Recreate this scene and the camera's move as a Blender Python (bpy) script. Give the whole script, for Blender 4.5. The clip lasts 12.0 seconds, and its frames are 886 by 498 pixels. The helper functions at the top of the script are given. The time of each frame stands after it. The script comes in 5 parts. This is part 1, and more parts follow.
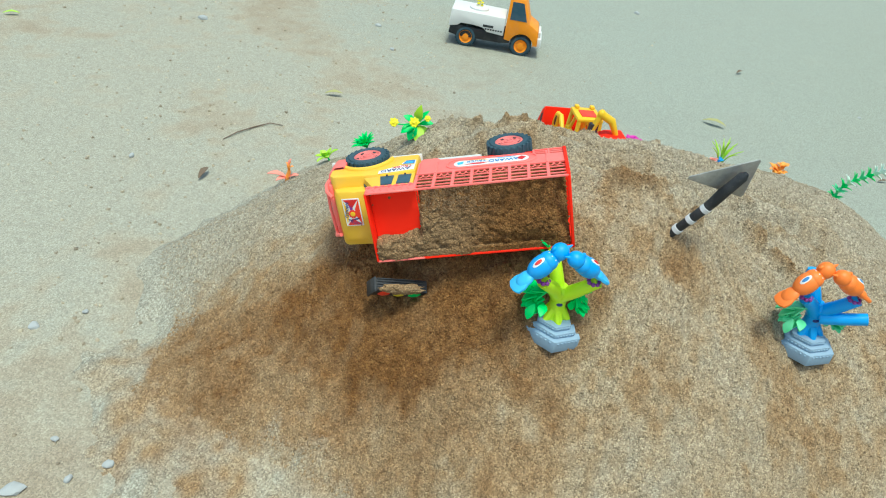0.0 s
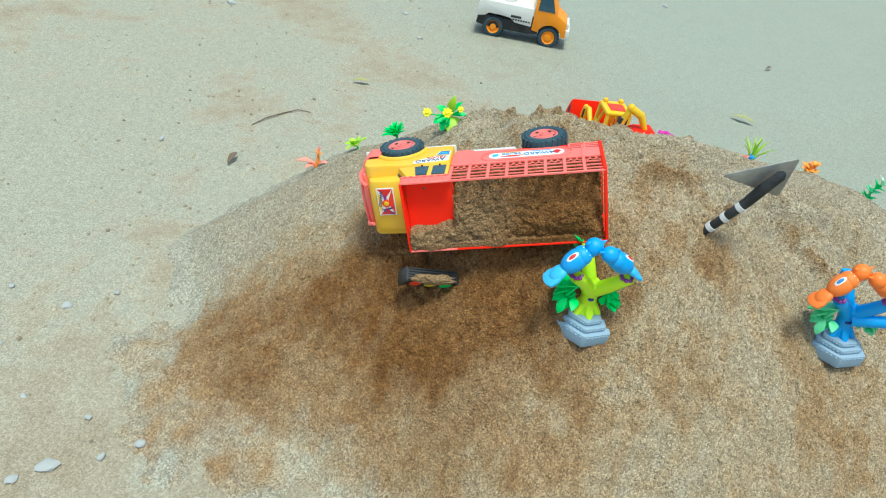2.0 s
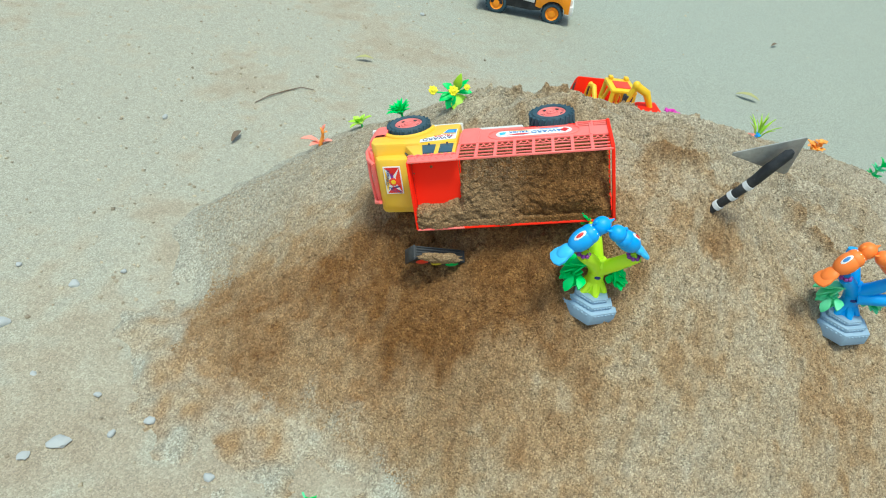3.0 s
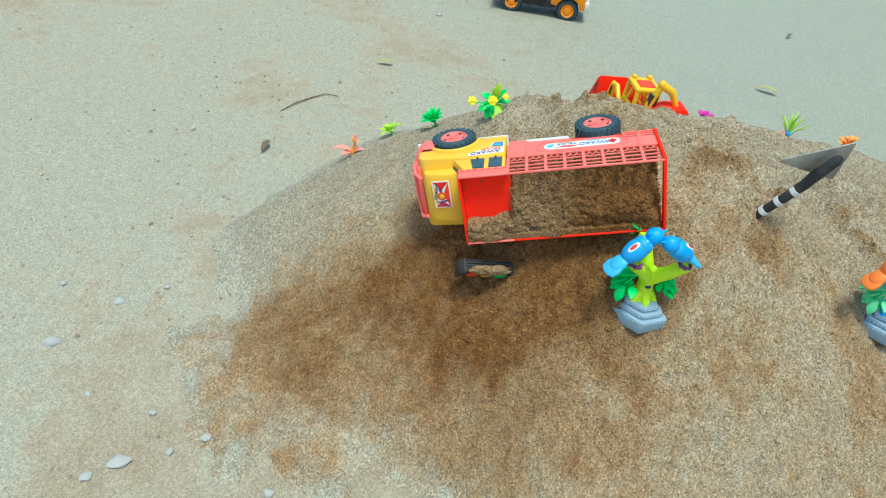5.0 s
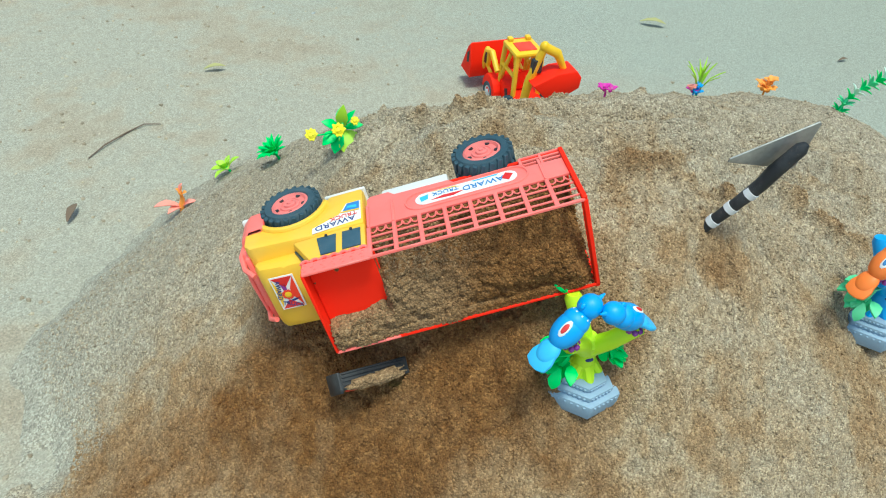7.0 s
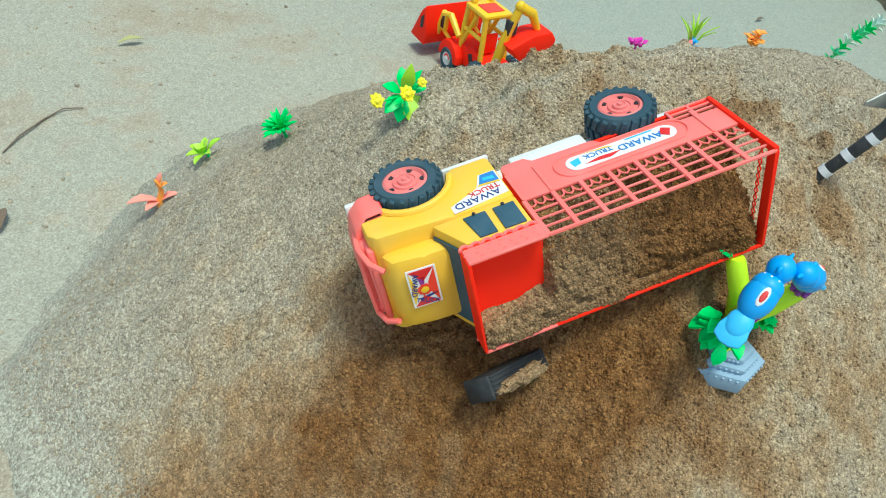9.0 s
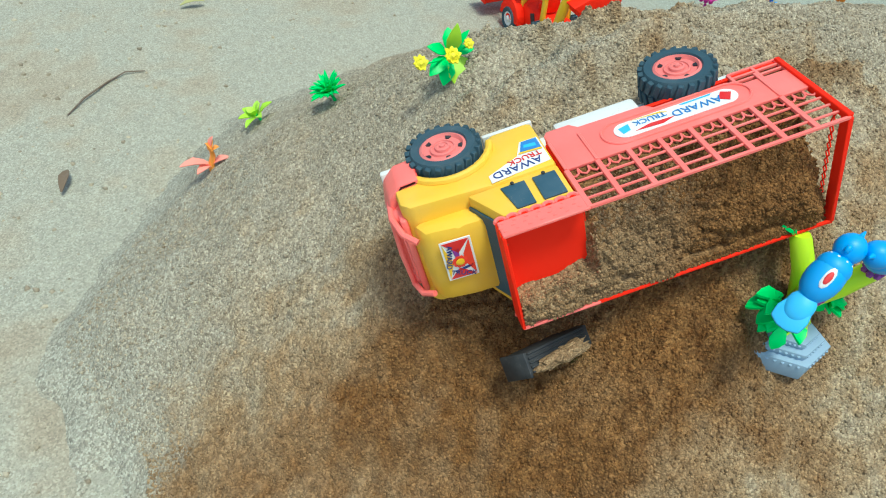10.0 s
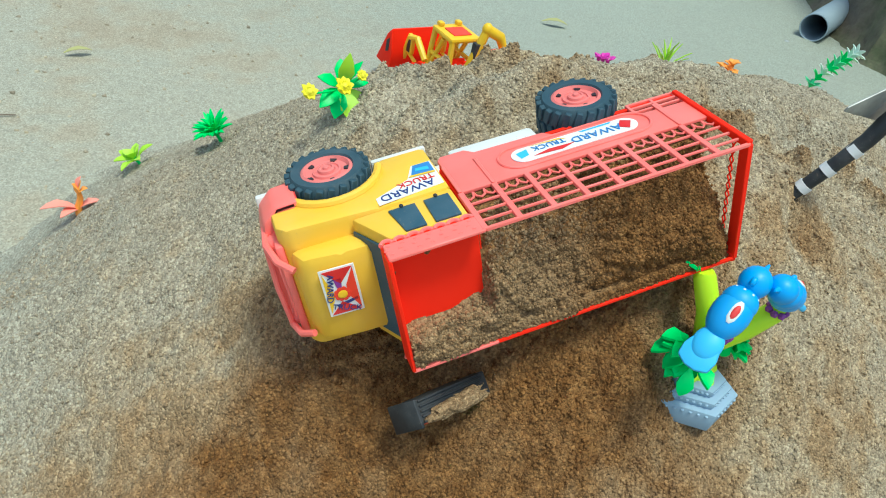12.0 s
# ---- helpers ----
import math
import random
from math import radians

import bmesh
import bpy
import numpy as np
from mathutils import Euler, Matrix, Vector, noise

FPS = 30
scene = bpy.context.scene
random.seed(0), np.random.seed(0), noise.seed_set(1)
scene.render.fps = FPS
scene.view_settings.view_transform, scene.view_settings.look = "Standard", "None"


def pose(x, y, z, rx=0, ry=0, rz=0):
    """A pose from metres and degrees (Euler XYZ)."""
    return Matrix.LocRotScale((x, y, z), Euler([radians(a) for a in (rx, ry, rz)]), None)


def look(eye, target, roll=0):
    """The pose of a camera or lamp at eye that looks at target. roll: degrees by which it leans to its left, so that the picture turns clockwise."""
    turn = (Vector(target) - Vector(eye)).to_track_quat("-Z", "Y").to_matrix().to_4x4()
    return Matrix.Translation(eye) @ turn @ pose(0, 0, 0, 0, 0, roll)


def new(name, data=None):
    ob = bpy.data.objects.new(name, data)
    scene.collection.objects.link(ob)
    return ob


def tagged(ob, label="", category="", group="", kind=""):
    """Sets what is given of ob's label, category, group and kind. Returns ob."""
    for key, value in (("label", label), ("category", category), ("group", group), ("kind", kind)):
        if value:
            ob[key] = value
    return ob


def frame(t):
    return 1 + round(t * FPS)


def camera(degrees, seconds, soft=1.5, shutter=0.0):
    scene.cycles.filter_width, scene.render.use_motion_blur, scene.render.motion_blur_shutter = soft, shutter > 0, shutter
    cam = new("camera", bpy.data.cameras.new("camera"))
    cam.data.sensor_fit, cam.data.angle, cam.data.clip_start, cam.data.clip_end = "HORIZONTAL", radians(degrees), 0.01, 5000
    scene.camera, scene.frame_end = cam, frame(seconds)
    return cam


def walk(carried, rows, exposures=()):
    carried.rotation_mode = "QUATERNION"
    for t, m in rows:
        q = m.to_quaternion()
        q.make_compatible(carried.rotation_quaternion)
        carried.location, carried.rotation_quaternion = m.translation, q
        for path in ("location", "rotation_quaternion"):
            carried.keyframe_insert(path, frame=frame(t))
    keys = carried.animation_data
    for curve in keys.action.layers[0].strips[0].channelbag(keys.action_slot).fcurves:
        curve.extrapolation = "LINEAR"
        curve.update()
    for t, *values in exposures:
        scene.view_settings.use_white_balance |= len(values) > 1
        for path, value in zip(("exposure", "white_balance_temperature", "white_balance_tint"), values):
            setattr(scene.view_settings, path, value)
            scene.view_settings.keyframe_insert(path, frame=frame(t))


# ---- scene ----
cam = camera(62.9, 12.0, soft=1.1)
PATH = [
    (0, (-0.147, 0.001, 0.783), (0.011, 1.628, -0.37), 9.8),
    (0.5, (-0.142, 0.004, 0.783), (0.02, 1.622, -0.382), 10.1),
    (1, (-0.148, 0.002, 0.784), (-0.003, 1.619, -0.385), 10.1),
    (1.5, (-0.161, 0.0, 0.781), (-0.035, 1.611, -0.398), 10.3),
    (2, (-0.169, 0.0, 0.783), (-0.047, 1.609, -0.399), 10.6),
    (2.5, (-0.177, -0.002, 0.782), (-0.057, 1.584, -0.43), 10.8),
    (3, (-0.177, -0.001, 0.783), (-0.048, 1.572, -0.447), 10.8),
    (3.2, (-0.176, 0.0, 0.784), (-0.051, 1.551, -0.473), 10.2),
    (4.8, (-0.211, -0.001, 0.792), (-0.112, 1.537, -0.482), 10.0),
    (5, (-0.24, 0.009, 0.8), (-0.112, 1.566, -0.449), 9.4),
    (5.5, (-0.272, 0.074, 0.798), (-0.116, 1.656, -0.415), 7.6),
    (6, (-0.205, 0.188, 0.795), (-0.12, 1.707, -0.503), 3.7),
    (6.5, (-0.161, 0.264, 0.775), (0.051, 1.727, -0.572), 3.2),
    (6.7, (-0.164, 0.275, 0.764), (0.124, 1.738, -0.568), 3.6),
    (8.3, (-0.266, 0.358, 0.675), (0.354, 1.745, -0.626), 9.4),
    (8.5, (-0.288, 0.375, 0.667), (0.398, 1.754, -0.609), 10.3),
    (9, (-0.373, 0.424, 0.659), (0.389, 1.716, -0.664), 10.2),
    (9.5, (-0.421, 0.425, 0.661), (0.322, 1.735, -0.655), 10.1),
    (10, (-0.343, 0.433, 0.65), (0.225, 1.728, -0.765), 6.6),
    (10.5, (-0.248, 0.45, 0.636), (0.332, 1.767, -0.752), 8.5),
    (11, (-0.212, 0.469, 0.597), (0.471, 1.795, -0.736), 10.7),
    (11.5, (-0.246, 0.452, 0.592), (0.458, 1.815, -0.69), 11.7),
    (12, (-0.318, 0.438, 0.591), (0.518, 1.796, -0.617), 12.5),
]
walk(cam, [(t, look(eye, target, roll)) for t, eye, target, roll in PATH], [(0, 0.18, 6000, -8), (3.2, 0.18, 6000, -8), (5, 0.13, 5960, -8), (8.3, 0.14, 5900, -9), (9.5, 0.10, 5900, -9), (12, 0.12, 5880, -9)])

# ---- light ----
world = bpy.data.worlds.new("sky")
scene.world = world
world.use_nodes = True
sky = world.node_tree.nodes.new("ShaderNodeTexSky")
sky.sky_type, sky.sun_disc = "NISHITA", False
sky.sun_elevation, sky.sun_rotation = radians(76), radians(175)
sky.air_density, sky.dust_density = 1.0, 3.0
world.node_tree.links.new(sky.outputs["Color"], world.node_tree.nodes["Background"].inputs["Color"])
world.node_tree.nodes["Background"].inputs["Strength"].default_value = 0.16
sun = new("sun", bpy.data.lights.new("sun", "SUN"))
sun.data.energy, sun.data.angle, sun.data.color = 2.3, radians(13), (1.0, 0.96, 0.86)
sun.matrix_world = look((0.1, 0.1, 2.6), (0, 0.7, 0))


# ---- materials ----
def nodes_of(name):
    m = bpy.data.materials.new(name)
    m.use_nodes = True
    return m, m.node_tree, m.node_tree.nodes["Principled BSDF"]


def ramp(nt, src, stops):
    r = nt.nodes.new("ShaderNodeValToRGB")
    while len(r.color_ramp.elements) < len(stops):
        r.color_ramp.elements.new(0.5)
    for e, (p, c) in zip(r.color_ramp.elements, stops):
        e.position, e.color = p, (*c, 1)
    nt.links.new(src, r.inputs[0])
    return r.outputs[0]


def noise_tex(nt, scale, detail=4.0, rough=0.6, vec=None, kind="ShaderNodeTexNoise"):
    n = nt.nodes.new(kind)
    n.inputs["Scale"].default_value = scale
    if kind == "ShaderNodeTexNoise":
        n.inputs["Detail"].default_value, n.inputs["Roughness"].default_value = detail, rough
    if vec is None:
        g = nt.nodes.new("ShaderNodeTexCoord")
        vec = g.outputs["Object"]
    nt.links.new(vec, n.inputs["Vector"])
    return n


def mixed(nt, a, b, fac, mode="MIX"):
    m = nt.nodes.new("ShaderNodeMix")
    m.data_type, m.blend_type = "RGBA", mode
    for sock, v in ((m.inputs[6], a), (m.inputs[7], b), (m.inputs[0], fac)):
        if hasattr(v, "links"):
            nt.links.new(v, sock)
        elif isinstance(v, tuple):
            sock.default_value = (*v, 1)
        else:
            sock.default_value = v
    return m.outputs[2]


def bumped(nt, bsdf, height, strength, distance, chain=None):
    b = nt.nodes.new("ShaderNodeBump")
    b.inputs["Strength"].default_value, b.inputs["Distance"].default_value = strength, distance
    nt.links.new(height, b.inputs["Height"])
    if chain is not None:
        nt.links.new(chain, b.inputs["Normal"])
    nt.links.new(b.outputs[0], bsdf.inputs["Normal"])
    return b.outputs[0]


def plastic(name, col, rough=0.38, dust=0.25, wear=0.12, glow=0.0):
    """Moulded toy plastic, thinly dusted with sand and unevenly faded."""
    m, nt, b = nodes_of(name)
    b.inputs["Specular IOR Level"].default_value = 0.35
    big = noise_tex(nt, 28, 3)
    fine = noise_tex(nt, 420, 3, 0.7)
    faded = tuple(min(1, c * 0.8 + 0.12) for c in col)
    base = mixed(nt, col, faded, ramp(nt, big.outputs[0], [(0.45, (0, 0, 0)), (0.75, (wear * 3, wear * 3, wear * 3))]))
    spots = ramp(nt, fine.outputs[0], [(0.6, (0, 0, 0)), (0.72, (1, 1, 1))])
    patch = ramp(nt, big.outputs[0], [(0.42, (0, 0, 0)), (0.7, (dust, dust, dust))])
    base = mixed(nt, base, (0.34, 0.26, 0.18), mixed(nt, (0, 0, 0), spots, patch))
    nt.links.new(base, b.inputs["Base Color"])
    nt.links.new(ramp(nt, big.outputs[0], [(0.3, (rough,) * 3), (0.75, (min(1, rough + 0.25),) * 3)]), b.inputs["Roughness"])
    b.inputs["Subsurface Weight"].default_value = glow
    b.inputs["Subsurface Radius"].default_value = (0.006, 0.004, 0.003)
    b.inputs["Subsurface Scale"].default_value = 0.5
    bumped(nt, b, noise_tex(nt, 160, 4).outputs[0], 0.12, 0.001)
    return m


def sand_material(name, dry, dry2, mild, wet, wet2, under=(0.40, 0.38, 0.305), attr="damp", loose=False, speckle=0.52):
    """Coarse building sand: pale and grey where dry, brown where moist; loose grains vary one by one."""
    m, nt, b = nodes_of(name)
    at = nt.nodes.new("ShaderNodeAttribute")
    at.attribute_name = attr
    blotch = noise_tex(nt, 9, 5, 0.65)
    mid = noise_tex(nt, 70, 4, 0.7)
    grain = noise_tex(nt, 640, 3, 0.8)
    cells = noise_tex(nt, 520, kind="ShaderNodeTexVoronoi")
    d = mixed(nt, dry, dry2, ramp(nt, mid.outputs[0], [(0.35, (0, 0, 0)), (0.68, (1, 1, 1))]))
    w = mixed(nt, wet, wet2, ramp(nt, mid.outputs[0], [(0.35, (0, 0, 0)), (0.66, (1, 1, 1))]))
    am = nt.nodes.new("ShaderNodeMath")
    am.operation = "ADD"
    sub = nt.nodes.new("ShaderNodeMath")
    sub.operation = "MULTIPLY_ADD"
    sub.inputs[1].default_value, sub.inputs[2].default_value = 0.6, -0.3
    nt.links.new(blotch.outputs[0], sub.inputs[0])
    nt.links.new(at.outputs["Fac"], am.inputs[0])
    nt.links.new(sub.outputs[0], am.inputs[1])
    d = mixed(nt, d, mild, ramp(nt, am.outputs[0], [(0.05, (0, 0, 0)), (0.50, (1, 1, 1))]))
    c = mixed(nt, d, w, ramp(nt, am.outputs[0], [(0.32, (0, 0, 0)), (1.0, (1, 1, 1))]))
    th = nt.nodes.new("ShaderNodeAttribute")
    th.attribute_name = "thin"
    c = mixed(nt, c, under, th.outputs["Fac"])
    # single grains: pale quartz, rusty and dark ones
    tones = [(0.0, (0.34, 0.30, 0.27)), (0.16, (0.62, 0.55, 0.48)), (0.40, (0.92, 0.89, 0.85)), (0.66, (1.12, 1.1, 1.06)), (0.82, (1.35, 1.30, 1.22)), (0.95, (1.75, 1.78, 1.75))]
    if loose:
        g = nt.nodes.new("ShaderNodeNewGeometry")
        c = mixed(nt, c, ramp(nt, g.outputs["Random Per Island"], tones), 0.5, "MULTIPLY")
    else:
        c = mixed(nt, c, ramp(nt, cells.outputs["Color"], [(0.2 + 0.62 * p, q) for p, q in tones]), speckle, "MULTIPLY")
        c = mixed(nt, c, ramp(nt, grain.outputs[0], [(0.36, (0.3, 0.28, 0.25)), (0.5, (1, 1, 1)), (0.66, (1.35, 1.35, 1.35))]), 0.5 * speckle, "MULTIPLY")
    nt.links.new(c, b.inputs["Base Color"])
    b.inputs["Roughness"].default_value = 0.9
    b.inputs["Specular IOR Level"].default_value = 0.25
    n = bumped(nt, b, mid.outputs[0], 1.1 * speckle, 0.006)
    if not loose:
        n = bumped(nt, b, ramp(nt, cells.outputs["Distance"], [(0.0, (1, 1, 1)), (0.45, (0.72, 0.72, 0.72)), (0.9, (0, 0, 0))]), min(1.0, 1.5 * speckle), 0.0012, n)
    bumped(nt, b, grain.outputs[0], speckle, 0.0012, n)
    return m


SAND_TONES = ((0.435, 0.375, 0.278), (0.355, 0.298, 0.212), (0.395, 0.288, 0.168), (0.270, 0.136, 0.046), (0.180, 0.080, 0.023))
SAND = sand_material("sand", *SAND_TONES)
GRAIN = sand_material("loose_sand_grains", *SAND_TONES, loose=True)
EARTH = sand_material("packed_earth", (0.40, 0.385, 0.31), (0.355, 0.337, 0.265), (0.392, 0.355, 0.27), (0.36, 0.305, 0.225), (0.33, 0.275, 0.195), (0.335, 0.36, 0.305), speckle=0.30)
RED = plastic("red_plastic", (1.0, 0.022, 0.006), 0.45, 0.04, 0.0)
# the lorry's red again, with the sky's pale pink sheen put into the colour
SKYLIT_RED = plastic("skylit_red_plastic", (1.0, 0.19, 0.16), 0.30, 0.12, 0.15)
YELLOW = plastic("yellow_plastic", (0.90, 0.53, 0.045), 0.38, 0.3)
BRIGHT_YELLOW = plastic("bright_yellow_plastic", (0.9, 0.55, 0.02), 0.35, 0.1)
WHITE = plastic("white_plastic", (0.75, 0.74, 0.70), 0.42, 0.5)
RUBBER = plastic("black_tyre", (0.034, 0.074, 0.098), 0.5, 0.3)
BLACK = plastic("black_plastic", (0.02, 0.022, 0.025), 0.4, 0.4)
HUB = plastic("red_hub", (0.78, 0.20, 0.18), 0.45, 0.5)
WINDOW = plastic("dark_window", (0.03, 0.085, 0.125), 0.3, 0.5)
LIME = plastic("lime_plastic", (0.62, 0.92, 0.02), 0.3, 0.0, 0.05, 0.1)
BLUE = plastic("blue_plastic", (0.03, 0.36, 0.85), 0.28, 0.05, 0.05)
LIGHTBLUE = plastic("light_blue_plastic", (0.08, 0.5, 0.9), 0.28, 0.05, 0.05)
ORANGE = plastic("orange_plastic", (0.95, 0.22, 0.03), 0.3, 0.05, 0.05)
CAR_ORANGE = plastic("bright_orange_plastic", (0.95, 0.32, 0.02), 0.3, 0.1)
GREEN = plastic("green_leaf_plastic", (0.03, 0.66, 0.13), 0.35, 0.05, 0.1)
MINT = plastic("mint_leaf_plastic", (0.15, 0.72, 0.32), 0.35, 0.05, 0.25)
PALE = plastic("pale_leaf_plastic", (0.72, 0.86, 0.74), 0.4, 0.05, 0.1)
LEAF = plastic("yellow_green_leaf", (0.45, 0.74, 0.04), 0.4, 0.05, 0.3)
FLOWER_YELLOW = plastic("yellow_petal", (0.85, 0.75, 0.02), 0.5, 0.0)
PETAL_ORANGE = plastic("orange_petal", (0.95, 0.38, 0.06), 0.5, 0.0, 0.2)
PETAL_PINK = plastic("pink_petal", (0.95, 0.32, 0.24), 0.5, 0.0, 0.3)
MAGENTA = plastic("magenta_petal", (0.65, 0.03, 0.40), 0.5, 0.0)
PURPLE = plastic("purple_plastic", (0.25, 0.04, 0.30), 0.45, 0.0)
SLATE = plastic("slate_blue_plastic", (0.29, 0.41, 0.53), 0.55, 0.3, 0.15)
PAPER = plastic("white_sticker", (0.85, 0.85, 0.82), 0.3, 0.2)
PRINT_BLUE = plastic("blue_print", (0.04, 0.22, 0.55), 0.3, 0.1)
PRINT_NAVY = plastic("navy_print", (0.02, 0.04, 0.2), 0.3, 0.1)
PRINT_RED = plastic("red_print", (0.7, 0.02, 0.02), 0.3, 0.1)
LAMP_RED = plastic("red_disc", (0.85, 0.06, 0.03), 0.3, 0.1)
LAMP_YELLOW = plastic("yellow_disc", (0.75, 0.62, 0.02), 0.3, 0.1)
LAMP_GREEN = plastic("green_disc", (0.03, 0.62, 0.12), 0.3, 0.1)
TAPE = plastic("white_tape", (0.75, 0.75, 0.75), 0.5, 0.1)
PVC = plastic("grey_pvc", (0.30, 0.37, 0.42), 0.45, 0.3)
STONE = plastic("grey_stone", (0.42, 0.43, 0.42), 0.9, 0.6, 0.3)
TWIG = plastic("dry_twig", (0.17, 0.12, 0.08), 0.9, 0.3, 0.3)
DRYLEAF = plastic("dry_leaf", (0.42, 0.40, 0.16), 0.8, 0.3, 0.3)


def steel():
    m, nt, b = nodes_of("brushed_steel")
    n = noise_tex(nt, 90, 5)
    nt.links.new(ramp(nt, n.outputs[0], [(0.3, (0.30, 0.30, 0.28)), (0.7, (0.46, 0.46, 0.44))]), b.inputs["Base Color"])
    b.inputs["Metallic"].default_value = 0.6
    b.inputs["Roughness"].default_value = 0.5
    bumped(nt, b, n.outputs[0], 0.15, 0.001)
    return m


def mossy():
    m, nt, b = nodes_of("mossy_concrete")
    n, k = noise_tex(nt, 6, 6, 0.7), noise_tex(nt, 40, 5, 0.7)
    c = mixed(nt, (0.11, 0.125, 0.06), (0.16, 0.13, 0.09), ramp(nt, n.outputs[0], [(0.4, (0, 0, 0)), (0.62, (1, 1, 1))]))
    c = mixed(nt, c, ramp(nt, k.outputs[0], [(0.3, (0.5, 0.5, 0.5)), (0.7, (1.3, 1.3, 1.3))]), 0.7, "MULTIPLY")
    nt.links.new(c, b.inputs["Base Color"])
    b.inputs["Roughness"].default_value = 0.9
    bumped(nt, b, k.outputs[0], 0.6, 0.01)
    return m


STEEL, MOSS = steel(), mossy()
for m in (RED, CAR_ORANGE, LAMP_RED):
    m.node_tree.nodes["Principled BSDF"].inputs["Specular IOR Level"].default_value = 0.15


# ---- mesh helpers ----
def mesh_of(name, bm, material, smooth=True):
    me = bpy.data.meshes.new(name)
    bm.normal_update()
    bm.to_mesh(me)
    bm.free()
    me.materials.append(material)
    if smooth:
        me.shade_smooth()
        me.set_sharp_from_angle(angle=radians(38))
    return me


def part(name, bm, material, parent, label="", smooth=True):
    ob = new(name, mesh_of(name, bm, material, smooth))
    ob.parent = parent
    return tagged(ob, label)


def thing(name, m, label, category, group="", kind=""):
    ob = new(name)
    ob.empty_display_size = 0.02
    ob.matrix_world = m
    return tagged(ob, label, category, group, kind)


def box(bm, lo, hi, bevel=0.0, seg=2, m=None):
    c = [(a + b) / 2 for a, b in zip(lo, hi)]
    s = [b - a for a, b in zip(lo, hi)]
    r = bmesh.ops.create_cube(bm, size=1.0, matrix=Matrix.Translation(c) @ Matrix.Diagonal((*s, 1)))
    vs = r["verts"]
    if bevel:
        es = list({e for v in vs for e in v.link_edges})
        g = bmesh.ops.bevel(bm, geom=es, offset=bevel, segments=seg, profile=0.5, affect="EDGES")
        vs = list({v for f in g["faces"] for v in f.verts} | {v for v in vs if v.is_valid})
    if m is not None:
        bmesh.ops.transform(bm, matrix=m, verts=vs)
    return bm


def rod(bm, a, b, r0, r1=None, seg=10):
    a, b = Vector(a), Vector(b)
    d = b - a
    m = Matrix.Translation((a + b) / 2) @ d.to_track_quat("Z", "Y").to_matrix().to_4x4()
    bmesh.ops.create_cone(bm, cap_ends=True, segments=seg, radius1=r0, radius2=r0 if r1 is None else r1, depth=d.length, matrix=m)
    return bm


def blob(bm, at, size, m=None, sub=3):
    mm = Matrix.Translation(at) @ (m if m is not None else Matrix()) @ Matrix.Diagonal((*size, 1))
    bmesh.ops.create_icosphere(bm, subdivisions=sub, radius=1.0, matrix=mm)
    return bm


def tube(bm, pts, radii, seg=10):
    """A round, tapering limb through the points."""
    pts = [Vector(p) for p in pts]
    rings, side = [], None
    for i, p in enumerate(pts):
        d = (pts[min(i + 1, len(pts) - 1)] - pts[max(i - 1, 0)]).normalized()
        u = d.orthogonal() if side is None else side - d * side.dot(d)
        u.normalize()
        side, v = u, d.cross(u)
        r = radii[i] if isinstance(radii, (list, tuple)) else radii
        rings.append([bm.verts.new(p + r * (math.cos(2 * math.pi * k / seg) * u + math.sin(2 * math.pi * k / seg) * v)) for k in range(seg)])
    for a, b in zip(rings, rings[1:]):
        for k in range(seg):
            bm.faces.new((a[k], a[(k + 1) % seg], b[(k + 1) % seg], b[k]))
    bm.faces.new(rings[0][::-1])
    bm.faces.new(rings[-1])
    return bm


def lathe(bm, profile, m=None, seg=28):
    """Profile of (radius, height) turned about z."""
    rings = []
    for r, h in profile:
        rings.append([bm.verts.new((r * math.cos(2 * math.pi * k / seg), r * math.sin(2 * math.pi * k / seg), h)) for k in range(seg)])
    for a, b in zip(rings, rings[1:]):
        for k in range(seg):
            bm.faces.new((a[k], a[(k + 1) % seg], b[(k + 1) % seg], b[k]))
    bm.faces.new(rings[0][::-1])
    bm.faces.new(rings[-1])
    if m is not None:
        bmesh.ops.transform(bm, matrix=m, verts=[v for ring in rings for v in ring])
    return bm


def prism(bm, outline, depth, m=None, bevel=0.0):
    """An outline in x, y given a thickness along z, then moved by m."""
    low = [bm.verts.new((x, y, 0)) for x, y in outline]
    f = bm.faces.new(low)
    g = bmesh.ops.extrude_face_region(bm, geom=[f])
    top = [v for v in g["geom"] if isinstance(v, bmesh.types.BMVert)]
    bmesh.ops.translate(bm, verts=top, vec=(0, 0, depth))
    vs = low + top
    bmesh.ops.recalc_face_normals(bm, faces=list({f for v in vs for f in v.link_faces}))
    if bevel:
        es = list({e for v in vs for e in v.link_edges})
        r = bmesh.ops.bevel(bm, geom=es, offset=bevel, segments=2, profile=0.5, affect="EDGES")
        vs = list({v for f in r["faces"] for v in f.verts} | {v for v in vs if v.is_valid})
    if m is not None:
        bmesh.ops.transform(bm, matrix=m, verts=vs)
    return bm


